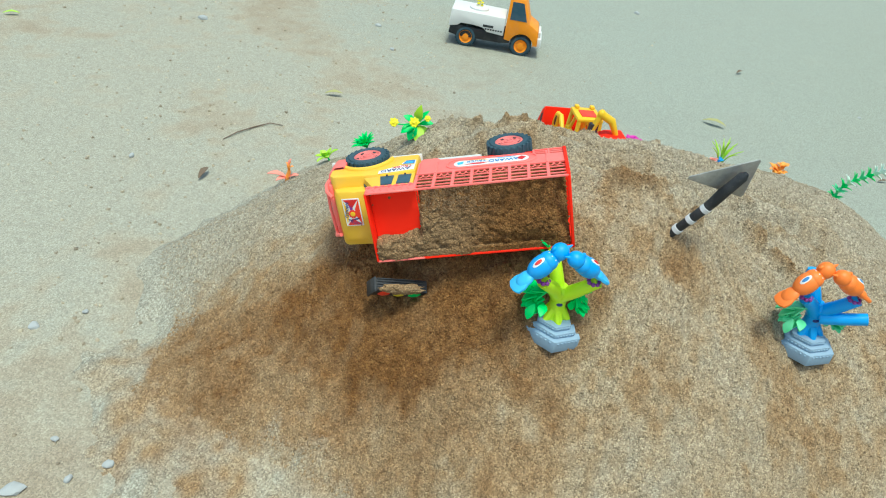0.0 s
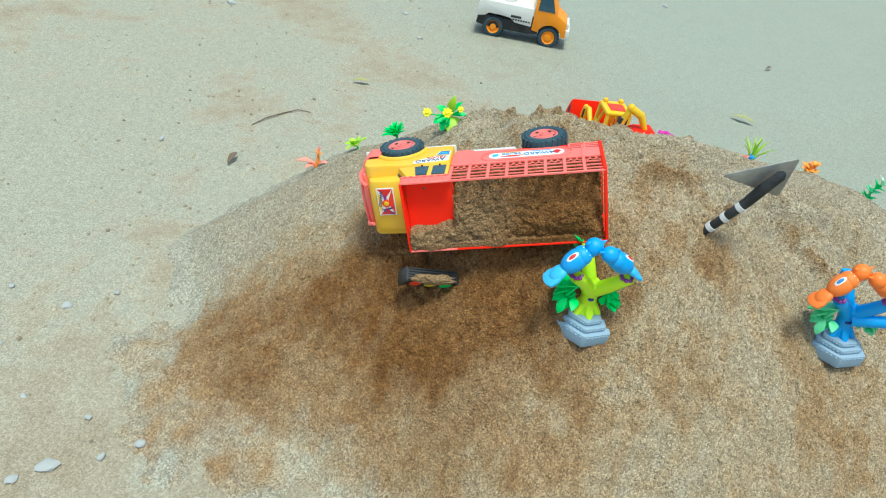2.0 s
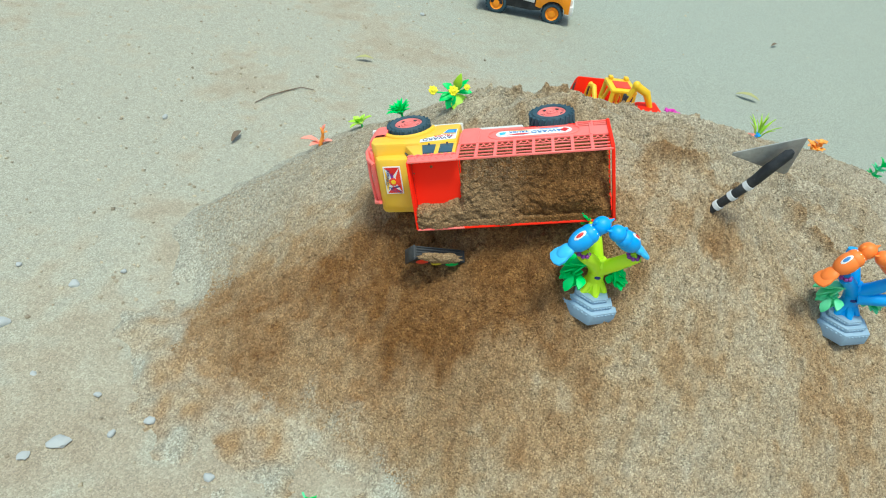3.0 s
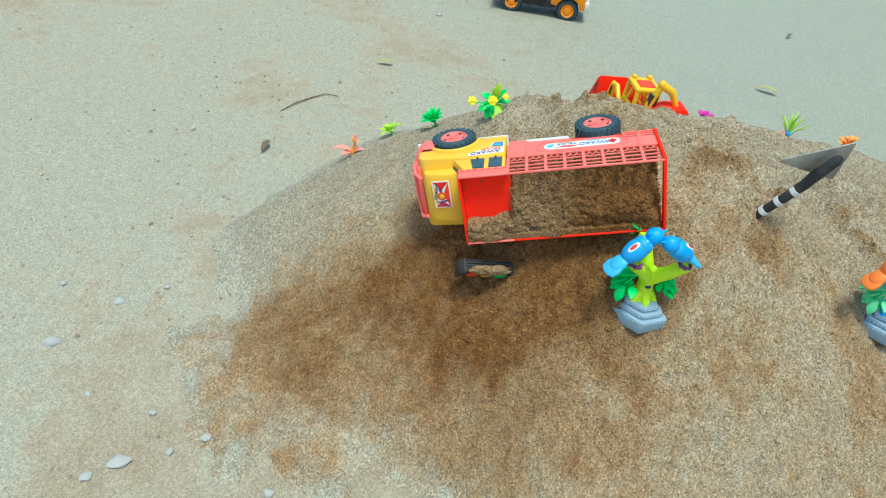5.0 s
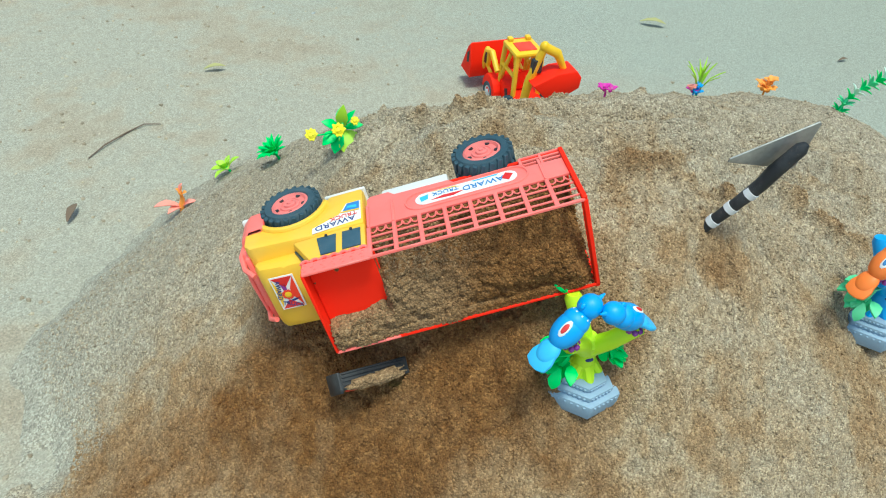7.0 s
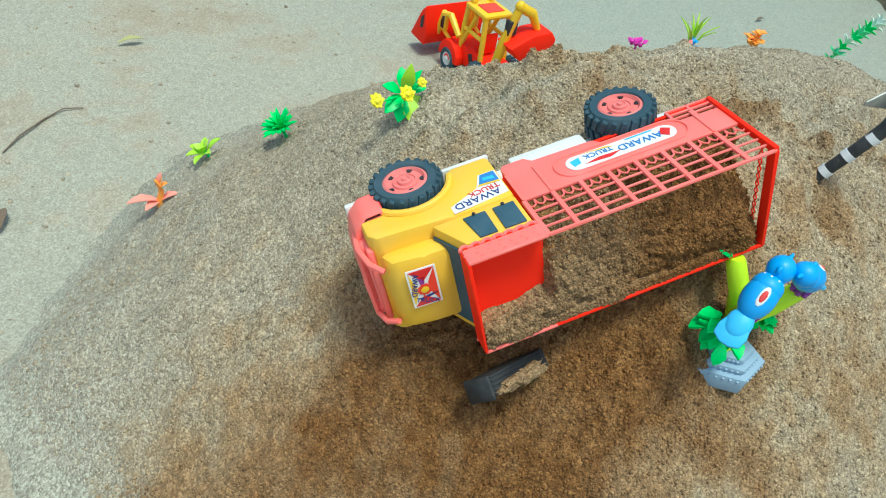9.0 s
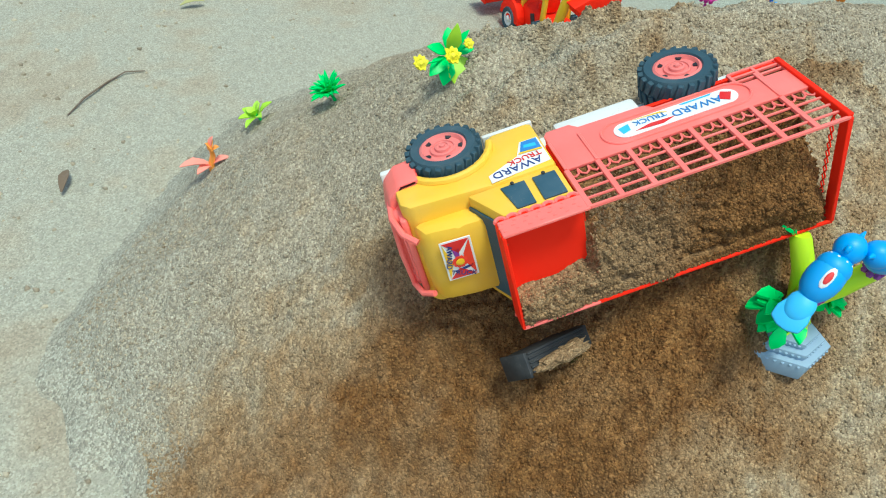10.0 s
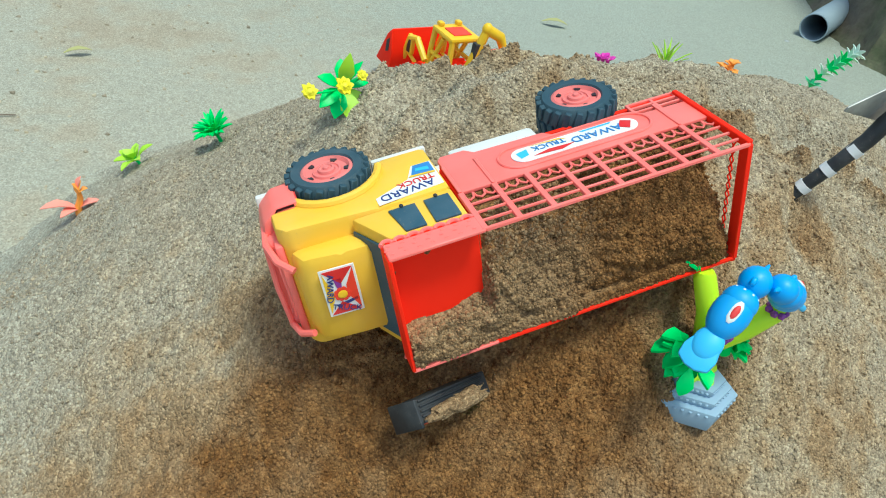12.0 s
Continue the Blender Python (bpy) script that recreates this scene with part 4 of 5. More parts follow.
# ---- toy trees with two birds ----
def figure_bird(parent, tail, head, mat, mat_tail, mark, side=-1, s=1.0):
    tail, head = Vector(tail), Vector(head)
    ax = (head - tail).normalized()
    up = (Vector((0, 0, 1)) - ax * ax.z).normalized()
    lat = up.cross(ax)
    m = Matrix((ax, lat, up)).transposed().to_4x4()
    mid = tail + (head - tail) * 0.50
    bm = bmesh.new()
    blob(bm, mid, (0.0205 * s, 0.0135 * s, 0.0135 * s), m, 3)
    blob(bm, mid + 0.010 * s * ax, (0.012 * s, 0.0128 * s, 0.0125 * s), m, 3)
    blob(bm, head, (0.0120 * s, 0.0112 * s, 0.0112 * s), m, 3)
    blob(bm, head + up * 0.0105 * s - ax * 0.003 * s, (0.0040 * s, 0.0024 * s, 0.0034 * s), m, 2)
    rod(bm, head + ax * 0.006 * s - up * 0.001, head + ax * 0.017 * s - up * 0.005 * s, 0.004 * s, 0.0008 * s)
    tube(bm, [head - ax * 0.011 * s - up * 0.003 * s, head - ax * 0.006 * s - up * 0.001 * s], [0.0088 * s, 0.0088 * s], 16)
    ob = part("bird", bm, mat, parent, "smooth moulded plastic bird figure")
    bm = bmesh.new()
    blob(bm, tail + ax * 0.002, (0.013 * s, 0.0105 * s, 0.0060 * s), m, 3)
    fan = [(0.014, -0.0065), (0.014, 0.0065), (-0.006, 0.0125), (-0.0150, 0.0115), (-0.0185, 0.004), (-0.0185, -0.004), (-0.0150, -0.0115), (-0.006, -0.0125)]
    prism(bm, [(s * x, s * y) for x, y in fan], 0.0052 * s, Matrix.Translation(tail - up * 0.0026 * s) @ m, 0.0018 * s)
    part("tail", bm, mat_tail, ob)
    bm = bmesh.new()
    for k in range(9):
        a = 2 * math.pi * k / 9
        blob(bm, head - ax * 0.0105 * s + (lat * math.cos(a) + up * math.sin(a)) * 0.0092 * s, (0.0012 * s,) * 3, None, 1)
    part("collar", bm, PAPER, ob, "white beads round the neck")
    for k, (mt, g) in enumerate(((PAPER, 1.0), (mark, 0.68))):
        bm = bmesh.new()
        nn = (side * lat * 0.22 + up * 0.95).normalized()
        u = (ax - nn * ax.dot(nn)).normalized()
        mm = Matrix((u, nn.cross(u), nn)).transposed().to_4x4()
        blob(bm, mid + nn * (0.0125 + 0.0006 * k) * s, (0.0090 * g * s, 0.0038 * g * s, 0.0016 * s), mm, 2)
        part("wing_mark", bm, mt, ob)
    return ob


def leaf_spray(bm, at, out, n, size, seed):
    r = random.Random(seed)
    at, out = Vector(at), Vector(out).normalized()
    for k in range(n):
        d = (out + Vector((r.uniform(-1, 1), r.uniform(-1, 1), r.uniform(-1, 1))) * 0.75).normalized()
        o = at + Vector((r.uniform(-1, 1), r.uniform(-1, 1), r.uniform(-1, 1))) * size * 0.3
        petal(bm, o, o + d * size * r.uniform(0.65, 1.0), size * 0.55, 0.15, 0.0022)


def build_bird_tree(m, trunk_mat, bird_mat, tail_mat, mark, label, fork):
    tree = thing("toy_bird_tree", m, label, "toy tree", "plastic trees with birds")
    bm = bmesh.new()
    rim = [(-0.0335, 0.0025), (0.0010, -0.0225), (0.0340, -0.0105), (0.0340, 0.0190), (-0.0300, 0.0260)]
    cx, cy = 0.001, 0.008
    for a, z0, z1 in ((1.0, -0.014, 0.0040), (0.80, 0.0041, 0.0105), (0.60, 0.0106, 0.0170)):
        ring = [(cx + a * (x - cx), cy + a * (y - cy)) for x, y in rim]
        prism(bm, ring, z1 - z0, Matrix.Translation((0, 0, z0)), 0.0010)
        for (x0, y0), (x1, y1) in zip(ring[:2], ring[1:3]):
            for j in range(1, 7):
                blob(bm, (x0 + (x1 - x0) * j / 7, y0 + (y1 - y0) * j / 7, z1 - 0.003), (0.0017, 0.0014, 0.0012), None, 1)
    part("pedestal", bm, SLATE, tree, "stepped slate-blue pedestal with a speckled rim")
    bm = bmesh.new()
    ty = 0.0150
    tube(bm, [(0.002, ty, 0.012), (0.002, ty, 0.022), (0.001, ty, 0.036), (0.0, ty, 0.048), (0.0, ty, 0.058), (0.0, ty, 0.064)], [0.0160, 0.0115, 0.0100, 0.0105, 0.0120, 0.007], 14)
    for k in range(6):
        a = radians(60 * k - 80)
        tube(bm, [(0.002 + 0.006 * math.cos(a), ty + 0.006 * math.sin(a), 0.028), (0.002 + 0.013 * math.cos(a), ty + 0.013 * math.sin(a), 0.018), (0.002 + 0.018 * math.cos(a), ty + 0.018 * math.sin(a), 0.0145)], [0.006, 0.0055, 0.003], 8)
    tube(bm, [(0.0, ty, 0.046), (-0.013, 0.006, 0.066), (-0.030, -0.007, 0.084)], [0.0095, 0.0085, 0.0075], 12)
    tube(bm, [(0.0, ty, 0.046), (0.016, 0.006, 0.066), (0.036, 0.002, 0.086)], [0.0095, 0.0085, 0.0075], 12)
    tube(bm, [(0.0, ty + 0.002, 0.046), (-0.008, 0.022, 0.072), (-0.016, 0.034, 0.097), (-0.0165, 0.035, 0.101)], [0.0095, 0.0085, 0.0078, 0.006], 12)
    if fork:
        tube(bm, [(0.004, 0.006, 0.046), (0.028, 0.0, 0.054), (0.054, -0.004, 0.062)], [0.008, 0.0078, 0.0078], 12)
    part("trunk", bm, trunk_mat, tree, "smooth forked trunk")
    bm = bmesh.new()
    blob(bm, (0.001, 0.0052, 0.041), (0.0040, 0.0014, 0.0028), None, 2)
    part("knot_hole", bm, PRINT_NAVY, tree)
    figure_bird(tree, (-0.055, -0.017, 0.092), (-0.020, -0.002, 0.126), bird_mat, tail_mat, mark, -1, 0.92)
    figure_bird(tree, (0.032, -0.001, 0.099), (-0.002, -0.010, 0.124), bird_mat, tail_mat, mark, 1, 0.88)
    for p in ((-0.030, -0.007, 0.086), (0.030, 0.001, 0.086)):
        bm = bmesh.new()
        for k in range(7):
            a = k * 0.9
            blob(bm, (p[0] + 0.006 * math.cos(a), p[1] + 0.006 * math.sin(a), p[2]), (0.003, 0.003, 0.003), None, 1)
        part("berry_ring", bm, PURPLE, tree)
    for k, (p, d, n, s) in enumerate((((-0.022, 0.008, 0.056), (-0.7, -0.1, -0.4), 9, 0.024), ((-0.024, 0.004, 0.040), (-0.6, -0.2, -0.6), 9, 0.022),
                                     ((0.022, 0.014, 0.054), (0.6, 0.0, -0.5), 9, 0.018), ((0.022, 0.010, 0.040), (0.5, -0.2, -0.7), 8, 0.016),
                                     ((-0.022, 0.046, 0.098), (-0.6, 0.6, 0.35), 12, 0.026))):
        if fork and k == 4:
            continue
        bm = bmesh.new()
        leaf_spray(bm, p, d, n, s, 40 + k)
        part("leaf_cluster", bm, GREEN if not fork else MINT, tree, "green plastic leaves")
    return tree


build_bird_tree(pose(0.066, 0.664, 0.208, 3, 0, 0), LIME, BLUE, LIGHTBLUE, PRINT_RED, "lime plastic toy tree with two blue birds on a stepped base", False)
build_bird_tree(pose(0.410, 0.698, 0.200, 2, -4, -8), BLUE, ORANGE, ORANGE, PRINT_BLUE, "blue plastic toy tree with two orange birds on a stepped base", True)


# ---- small trowel standing in the sand ----
def build_trowel():
    base, d = Vector((0.212, 0.766, 0.306)), Vector((0.394, -0.268, 0.879)).normalized()
    w = Vector((0.919, 0.105, -0.379))
    w = (w - d * w.dot(d)).normalized()
    n = d.cross(w)
    m = Matrix((d, w, n)).transposed().to_4x4()
    m.translation = base
    L = 0.14
    tr = thing("trowel", m, "small pointed steel trowel with a black taped handle stuck in sand", "trowel")
    bm = bmesh.new()
    prism(bm, [(0.0745, -0.0430), (0.0785, -0.0440), (0.1400, 0.0075), (0.1390, 0.0105), (0.0905, 0.0345), (0.0865, 0.0335)], 0.0016, Matrix.Translation((0, 0, 0.006)) @ Matrix.Rotation(radians(-6), 4, "Y"), 0.0004)
    part("blade", bm, STEEL, tr, "dull grey triangular steel blade")
    bm = bmesh.new()
    tube(bm, [(-0.03, 0, 0), (0.0, 0, 0), (L * 0.30, 0, 0), (L * 0.50, 0, 0.001), (L * 0.62, 0, 0.004), (L * 0.84, 0, 0.0065), (L * 0.88, 0, 0.007)], [0.0052, 0.0056, 0.0060, 0.0066, 0.0072, 0.0064, 0.003], 14)
    handle = part("handle", bm, BLACK, tr, "handle wrapped in black tape")
    for x in (0.008, 0.031, 0.055):
        bm = bmesh.new()
        tube(bm, [(x, 0, 0), (x + 0.0065, 0, 0)], [0.0066, 0.0067], 16)
        part("tape_band", bm, TAPE, handle, "white tape band")
    return tr


build_trowel()


# ---- plastic flowers and plants along the crest ----
def rosette(bm, centre, n, length, width, lift, seed, up=(0, 0, 1)):
    r = random.Random(seed)
    c = Vector(centre)
    for k in range(n):
        a = 2 * math.pi * (k + r.uniform(-0.2, 0.2)) / n
        l = length * r.uniform(0.8, 1.1)
        e = math.radians(lift + r.uniform(-14, 14))
        d = Vector((math.cos(a) * math.cos(e), math.sin(a) * math.cos(e), math.sin(e)))
        petal(bm, c + d * 0.003, c + d * l, width, 0.12, 0.0012)


def build_leafy_plant(m, label):
    t = thing("plastic_plant", m, label, "plant", "plastic plants in the sand")
    bm = bmesh.new()
    tube(bm, [(0, 0, -0.02), (0, 0, 0.012), (0.002, 0, 0.032)], [0.002, 0.002, 0.0016], 6)
    for x, y, z in ((-0.044, -0.006, 0.036), (-0.008, -0.012, 0.038), (0.018, -0.004, 0.034)):
        tube(bm, [(0, 0, 0.010), (x * 0.5, y, 0.028), (x, y, z)], 0.0012, 6)
    part("stem", bm, GREEN, t)
    # broad leaves one by one: low ones spread, two stand up
    for turn, lift, l, w, mt in ((-92, -12, 0.040, 0.023, LEAF), (-125, -6, 0.036, 0.020, GREEN), (-55, -14, 0.034, 0.017, LEAF), (-155, 4, 0.036, 0.018, GREEN), (-10, 8, 0.030, 0.012, GREEN),
                                 (70, 20, 0.030, 0.016, GREEN), (150, 25, 0.030, 0.014, GREEN), (60, 66, 0.044, 0.017, LEAF), (20, 50, 0.038, 0.010, GREEN)):
        a, e = radians(turn), radians(lift)
        bm = bmesh.new()
        o = Vector((0, 0, 0.014))
        d = Vector((math.cos(a) * math.cos(e), math.sin(a) * math.cos(e), math.sin(e)))
        petal(bm, o + d * 0.004, o + d * l, w, 0.14, 0.0012)
        part("leaf", bm, mt, t, "glossy yellow-green leaf" if mt == LEAF else "mid-green leaf")
    for x, y, z, q in ((-0.044, -0.006, 0.036, 1.0), (-0.008, -0.012, 0.038, 1.1), (0.018, -0.004, 0.034, 0.7)):
        bm = bmesh.new()
        rosette(bm, (x, y, z), 9, 0.011 * q, 0.006 * q, 30, 3)
        rosette(bm, (x, y, z), 8, 0.010 * q, 0.006 * q, 60, 4)
        blob(bm, (x, y, z + 0.003 * q), (0.007 * q, 0.007 * q, 0.006 * q), None, 2)
        part("blossom", bm, FLOWER_YELLOW, t, "small yellow blossom")
    return t


def build_tuft(m, label, mat, n, length, width, lift, seed=1, flower=None):
    t = thing("plastic_plant", m, label, "plant", "plastic plants in the sand")
    bm = bmesh.new()
    rod(bm, (0, 0, -0.015), (0, 0, 0.008), 0.0022, 0.0018, 8)
    part("stem", bm, GREEN, t)
    bm = bmesh.new()
    rosette(bm, (0, 0, 0.004), n, length, width, lift, seed)
    rosette(bm, (0, 0, 0.006), max(3, n // 2), length * 0.8, width, lift + 25, seed + 1)
    part("leaves", bm, mat, t)
    if flower:
        for k, (x, y, z) in enumerate(flower):
            bm = bmesh.new()
            tube(bm, [(0, 0, 0), (x, y, z)], 0.001, 5)
            blob(bm, (x, y, z), (0.0075, 0.0075, 0.0065), None, 2)
            part("blossom", bm, FLOWER_YELLOW, t, "round yellow blossom")
    return t


def build_flower(m, label, mats, height, petals, size, seed=1):
    t = thing("plastic_flower", m, label, "flower", "plastic flowers in the sand")
    bm = bmesh.new()
    rod(bm, (0, 0, -0.015), (0, 0, height * 0.6), 0.0018, 0.0015, 8)
    part("stem", bm, mats[0], t)
    r = random.Random(seed)
    for k in range(petals):
        bm = bmesh.new()
        a = 2 * math.pi * k / petals + r.uniform(-0.3, 0.3)
        z = height * r.uniform(0.35, 1.0)
        o = Vector((0.006 * math.cos(a), 0.006 * math.sin(a), z))
        rosette(bm, o, 5, size * r.uniform(0.8, 1.1), size * 0.55, 30, seed * 7 + k)
        blob(bm, o, (size * 0.25,) * 3, None, 1)
        part("blossom", bm, mats[k % len(mats)], t)
    return t


def build_lily(m, label):
    """Orange petals on a bent stem, the tips turning pink."""
    t = thing("plastic_flower", m, label, "flower", "plastic flowers in the sand")
    bm = bmesh.new()
    tube(bm, [(0, 0, -0.02), (0, 0, 0.006), (0.004, 0, 0.022), (0.003, 0, 0.036)], [0.004, 0.005, 0.004, 0.002], 8)
    for d, l in (((0.2, 0.1, 1.0), 0.022), ((-0.3, 0, 0.9), 0.020), ((0.5, -0.2, 0.6), 0.018)):
        d = Vector(d).normalized()
        petal(bm, Vector((0.003, 0, 0.026)), Vector((0.003, 0, 0.026)) + d * l, 0.014, 0.15)
    part("blossom", bm, PETAL_ORANGE, t, "orange blossom")
    bm = bmesh.new()
    petal(bm, (0, 0, 0.006), (-0.044, -0.006, 0.014), 0.017, 0.15)
    petal(bm, (0, 0, 0.004), (0.028, -0.004, 0.018), 0.014, 0.15)
    petal(bm, (0, 0, 0.004), (-0.022, -0.018, 0.006), 0.014, 0.15)
    petal(bm, (0.003, 0, 0.036), (0.008, 0.002, 0.054), 0.010, 0.10)
    part("petal", bm, PETAL_PINK, t, "pink tipped petals")
    return t


def build_spray_plant(m, label, pts, pale_from=0.55, n=9, group="plastic plants in the sand"):
    """A bending stem set with whorls of narrow leaves, pale towards the end."""
    t = thing("plastic_plant", m, label, "plant", group)
    bm = bmesh.new()
    tube(bm, pts, 0.0014, 6)
    part("stem", bm, MINT, t)
    P = [Vector(p) for p in pts]
    for k in range(n):
        f = (k + 0.5) / n * (len(P) - 1)
        i = min(int(f), len(P) - 2)
        c, d = P[i].lerp(P[i + 1], f - i), (P[i + 1] - P[i]).normalized()
        u = d.orthogonal().normalized()
        v = d.cross(u)
        bm = bmesh.new()
        for j in range(6):
            a = 2 * math.pi * j / 6 + k
            q = (u * math.cos(a) + v * math.sin(a) + d * 0.7).normalized()
            petal(bm, c, c + q * 0.017, 0.0060, 0.1, 0.001, d)
        part("leaf_whorl", bm, PALE if k / n > pale_from or (pale_from < 1 and k % 4 == 3) else (MINT if k % 2 else GREEN), t)
    return t


build_leafy_plant(pose(-0.121, 0.982, on_heap(-0.121, 0.982) + 0.010, 34, -10, 10) @ Matrix.Scale(0.80, 4), "yellow-green plastic plant with yellow blossoms planted on the sand crest")
build_tuft(pose(-0.197, 1.121, on_heap(-0.197, 1.121) + 0.006, 0, -25, 0), "dark green plastic grass tuft lying on the sand slope", GREEN, 26, 0.027, 0.0055, 40, 4)
build_tuft(pose(-0.272, 1.215, on_heap(-0.272, 1.215) + 0.003, 0, -30, 0), "small green plastic sprig lying on the sand slope", LEAF, 6, 0.026, 0.010, 30, 8)
build_lily(pose(-0.340, 1.157, max(on_heap(-0.340, 1.157), 0.076), 0, 0, 0) @ Matrix.Scale(0.82, 4), "orange and pink plastic lily at the foot of the sand")
build_flower(pose(0.236, 1.078, on_heap(0.236, 1.078) - 0.002), "small magenta plastic flower behind the crest", [MAGENTA], 0.020, 3, 0.012, 3)
build_flower(pose(0.440, 1.185, on_heap(0.440, 1.185)), "blue, purple and red plastic flowers with green leaves", [BLUE, MAGENTA, PETAL_PINK], 0.016, 4, 0.012, 6)
build_tuft(pose(0.452, 1.195, on_heap(0.452, 1.195)), "fine pale green plastic grass tuft behind the crest", LEAF, 12, 0.058, 0.0035, 66, 12)
build_flower(pose(0.550, 1.168, on_heap(0.550, 1.168) + 0.002), "orange plastic flower on the sand crest", [PETAL_ORANGE], 0.044, 4, 0.018, 9)
build_tuft(pose(0.700, 1.262, on_heap(0.700, 1.262)), "leafy green plastic plant with round yellow buds", LEAF, 8, 0.032, 0.014, 25, 14, ((-0.014, 0, 0.034), (0.022, -0.006, 0.016)))
build_spray_plant(pose(0.606, 1.071, on_heap(0.606, 1.071)), "green plastic sprig with pale tips leaning on the sand slope", [(0, 0, -0.01), (0.004, -0.002, 0.018), (0.016, -0.004, 0.036), (0.036, -0.006, 0.050), (0.054, -0.008, 0.062)], 0.8)
build_spray_plant(pose(-0.245, 0.470, on_heap(-0.245, 0.470) + 0.008), "green and white plastic garland fallen at the foot of the slope", [(0, 0.01, 0.004), (0.02, -0.025, 0.010), (0.08, -0.045, 0.016), (0.15, -0.040, 0.016), (0.215, -0.012, 0.012), (0.235, 0.012, 0.010)], 2, 12)
build_tuft(pose(0.80, 0.98, on_heap(0.80, 0.98), 0, 30, 0), "green plastic leaf sprig on the far slope", GREEN, 8, 0.036, 0.012, 40, 17)


# ---- toy backhoe loader behind the heap ----
def build_loader(m):
    ld = thing("toy_backhoe_loader", m, "red and yellow plastic toy backhoe loader standing on the ground", "toy loader")
    bm = bmesh.new()
    prism(bm, [(-0.070, 0.022), (-0.074, 0.050), (-0.020, 0.054), (0.020, 0.058), (0.066, 0.054), (0.072, 0.040), (0.070, 0.022)], 0.056, Matrix.Translation((0, 0.028, 0)) @ Matrix.Rotation(radians(90), 4, "X"), 0.004)
    body = part("body", bm, RED, ld, "red plastic body")
    for s in (-1, 1):
        bm = bmesh.new()
        prism(bm, [(0.016 + 0.032 * math.cos(a), 0.022 + 0.036 * math.sin(a)) for a in np.linspace(0, math.pi, 9)], 0.016, Matrix.Translation((0.03, s * 0.036 + 0.008, 0)) @ Matrix.Rotation(radians(90), 4, "X"), 0.002)
        part("mudguard", bm, RED, body)
        bm = bmesh.new()
        box(bm, (-0.006, -0.0006, -0.014), (0.006, 0.0006, 0.014), 0.0003, 1, Matrix.Translation((-0.010, s * 0.0288, 0.040)) @ Matrix.Rotation(radians(25), 4, "Y"))
        part("sticker", bm, BLACK, body, "black and yellow sticker")
    for x, r in ((0.046, 0.022), (-0.046, 0.028)):
        for s in (-1, 1):
            mm = Matrix.Translation((x, s * 0.046, r)) @ Matrix.Rotation(radians(-90 * s), 4, "X")
            bm = bmesh.new()
            lathe(bm, [(r * 0.54, -0.012), (r * 0.55, -0.002), (r * 0.85, 0), (r, -0.004), (r, -0.014), (r * 0.8, -0.018), (r * 0.3, -0.018)], mm, 28)
            for k in range(16):
                box(bm, (-0.001, -0.0015, -0.013), (0.002, 0.0015, -0.004), 0, 1, mm @ Matrix.Rotation(2 * math.pi * k / 16, 4, "Z") @ Matrix.Translation((r, 0, 0)))
            tyre = part("wheel", bm, RUBBER, ld, "dark tyre")
            bm = bmesh.new()
            lathe(bm, [(r * 0.56, -0.004), (r * 0.54, -0.001), (r * 0.3, -0.003), (r * 0.15, 0.001), (r * 0.02, 0.0012)], mm, 24)
            part("hub", bm, WHITE, tyre, "white hub")
    # open cab frame
    bm = bmesh.new()
    for x, y in ((0.030, -0.026), (0.030, 0.026), (-0.032, -0.026), (-0.032, 0.026)):
        tube(bm, [(x * 1.05, y, 0.050), (x, y, 0.090), (x * 0.9, y * 0.95, 0.126)], 0.0050, 8)
    for y in (-0.026, 0.026):
        tube(bm, [(0.030, y, 0.088), (-0.032, y, 0.088)], 0.0038, 8)
        tube(bm, [(0.031, y, 0.056), (-0.004, y, 0.122)], 0.0040, 8)
    box(bm, (-0.034, -0.030, 0.124), (0.032, 0.030, 0.133), 0.004)
    for s in (-1, 1):
        box(bm, (0.018, s * 0.018 - 0.005, 0.133), (0.030, s * 0.018 + 0.005, 0.140), 0.002)
    cab = part("cab_frame", bm, BRIGHT_YELLOW, ld, "open yellow cab frame with roof")
    bm = bmesh.new()
    box(bm, (-0.022, -0.018, 0.1332), (0.012, 0.018, 0.1345), 0.001, 1)
    part("roof_mark", bm, LAMP_RED, cab, "orange-red panel on the roof")
    bm = bmesh.new()
    box(bm, (-0.020, -0.014, 0.056), (0.004, 0.014, 0.068), 0.004)
    box(bm, (-0.024, -0.014, 0.062), (-0.016, 0.014, 0.094), 0.004)
    part("seat", bm, RED, ld)
    # front loader: arms and wide bucket
    for s in (-1, 1):
        bm = bmesh.new()
        tube(bm, [(0.030, s * 0.034, 0.070), (0.064, s * 0.034, 0.094), (0.086, s * 0.034, 0.088), (0.104, s * 0.034, 0.044)], [0.0055, 0.006, 0.007, 0.006], 8)
        tube(bm, [(0.046, s * 0.034, 0.048), (0.092, s * 0.034, 0.062)], 0.0034, 8)
        box(bm, (0.074, s * 0.034 - 0.0045, 0.060), (0.092, s * 0.034 + 0.0045, 0.094), 0.003)
        arm = part("loader_arm", bm, BRIGHT_YELLOW, ld, "yellow lifting arm")
        bm = bmesh.new()
        box(bm, (0.078, s * 0.039 - 0.0006, 0.064), (0.088, s * 0.039 + 0.0006, 0.090), 0.0003, 1)
        part("sticker", bm, BLACK, arm)
    bm = bmesh.new()
    t = 0.003
    back = [(0.100, 0.030), (0.096, 0.058), (0.104, 0.096), (0.107, 0.096), (0.1, 0.058), (0.106, 0.034), (0.150, 0.030), (0.150, 0.026), (0.106, 0.024)]
    prism(bm, back, 0.124, Matrix.Translation((0, 0.062, 0)) @ Matrix.Rotation(radians(90), 4, "X"))
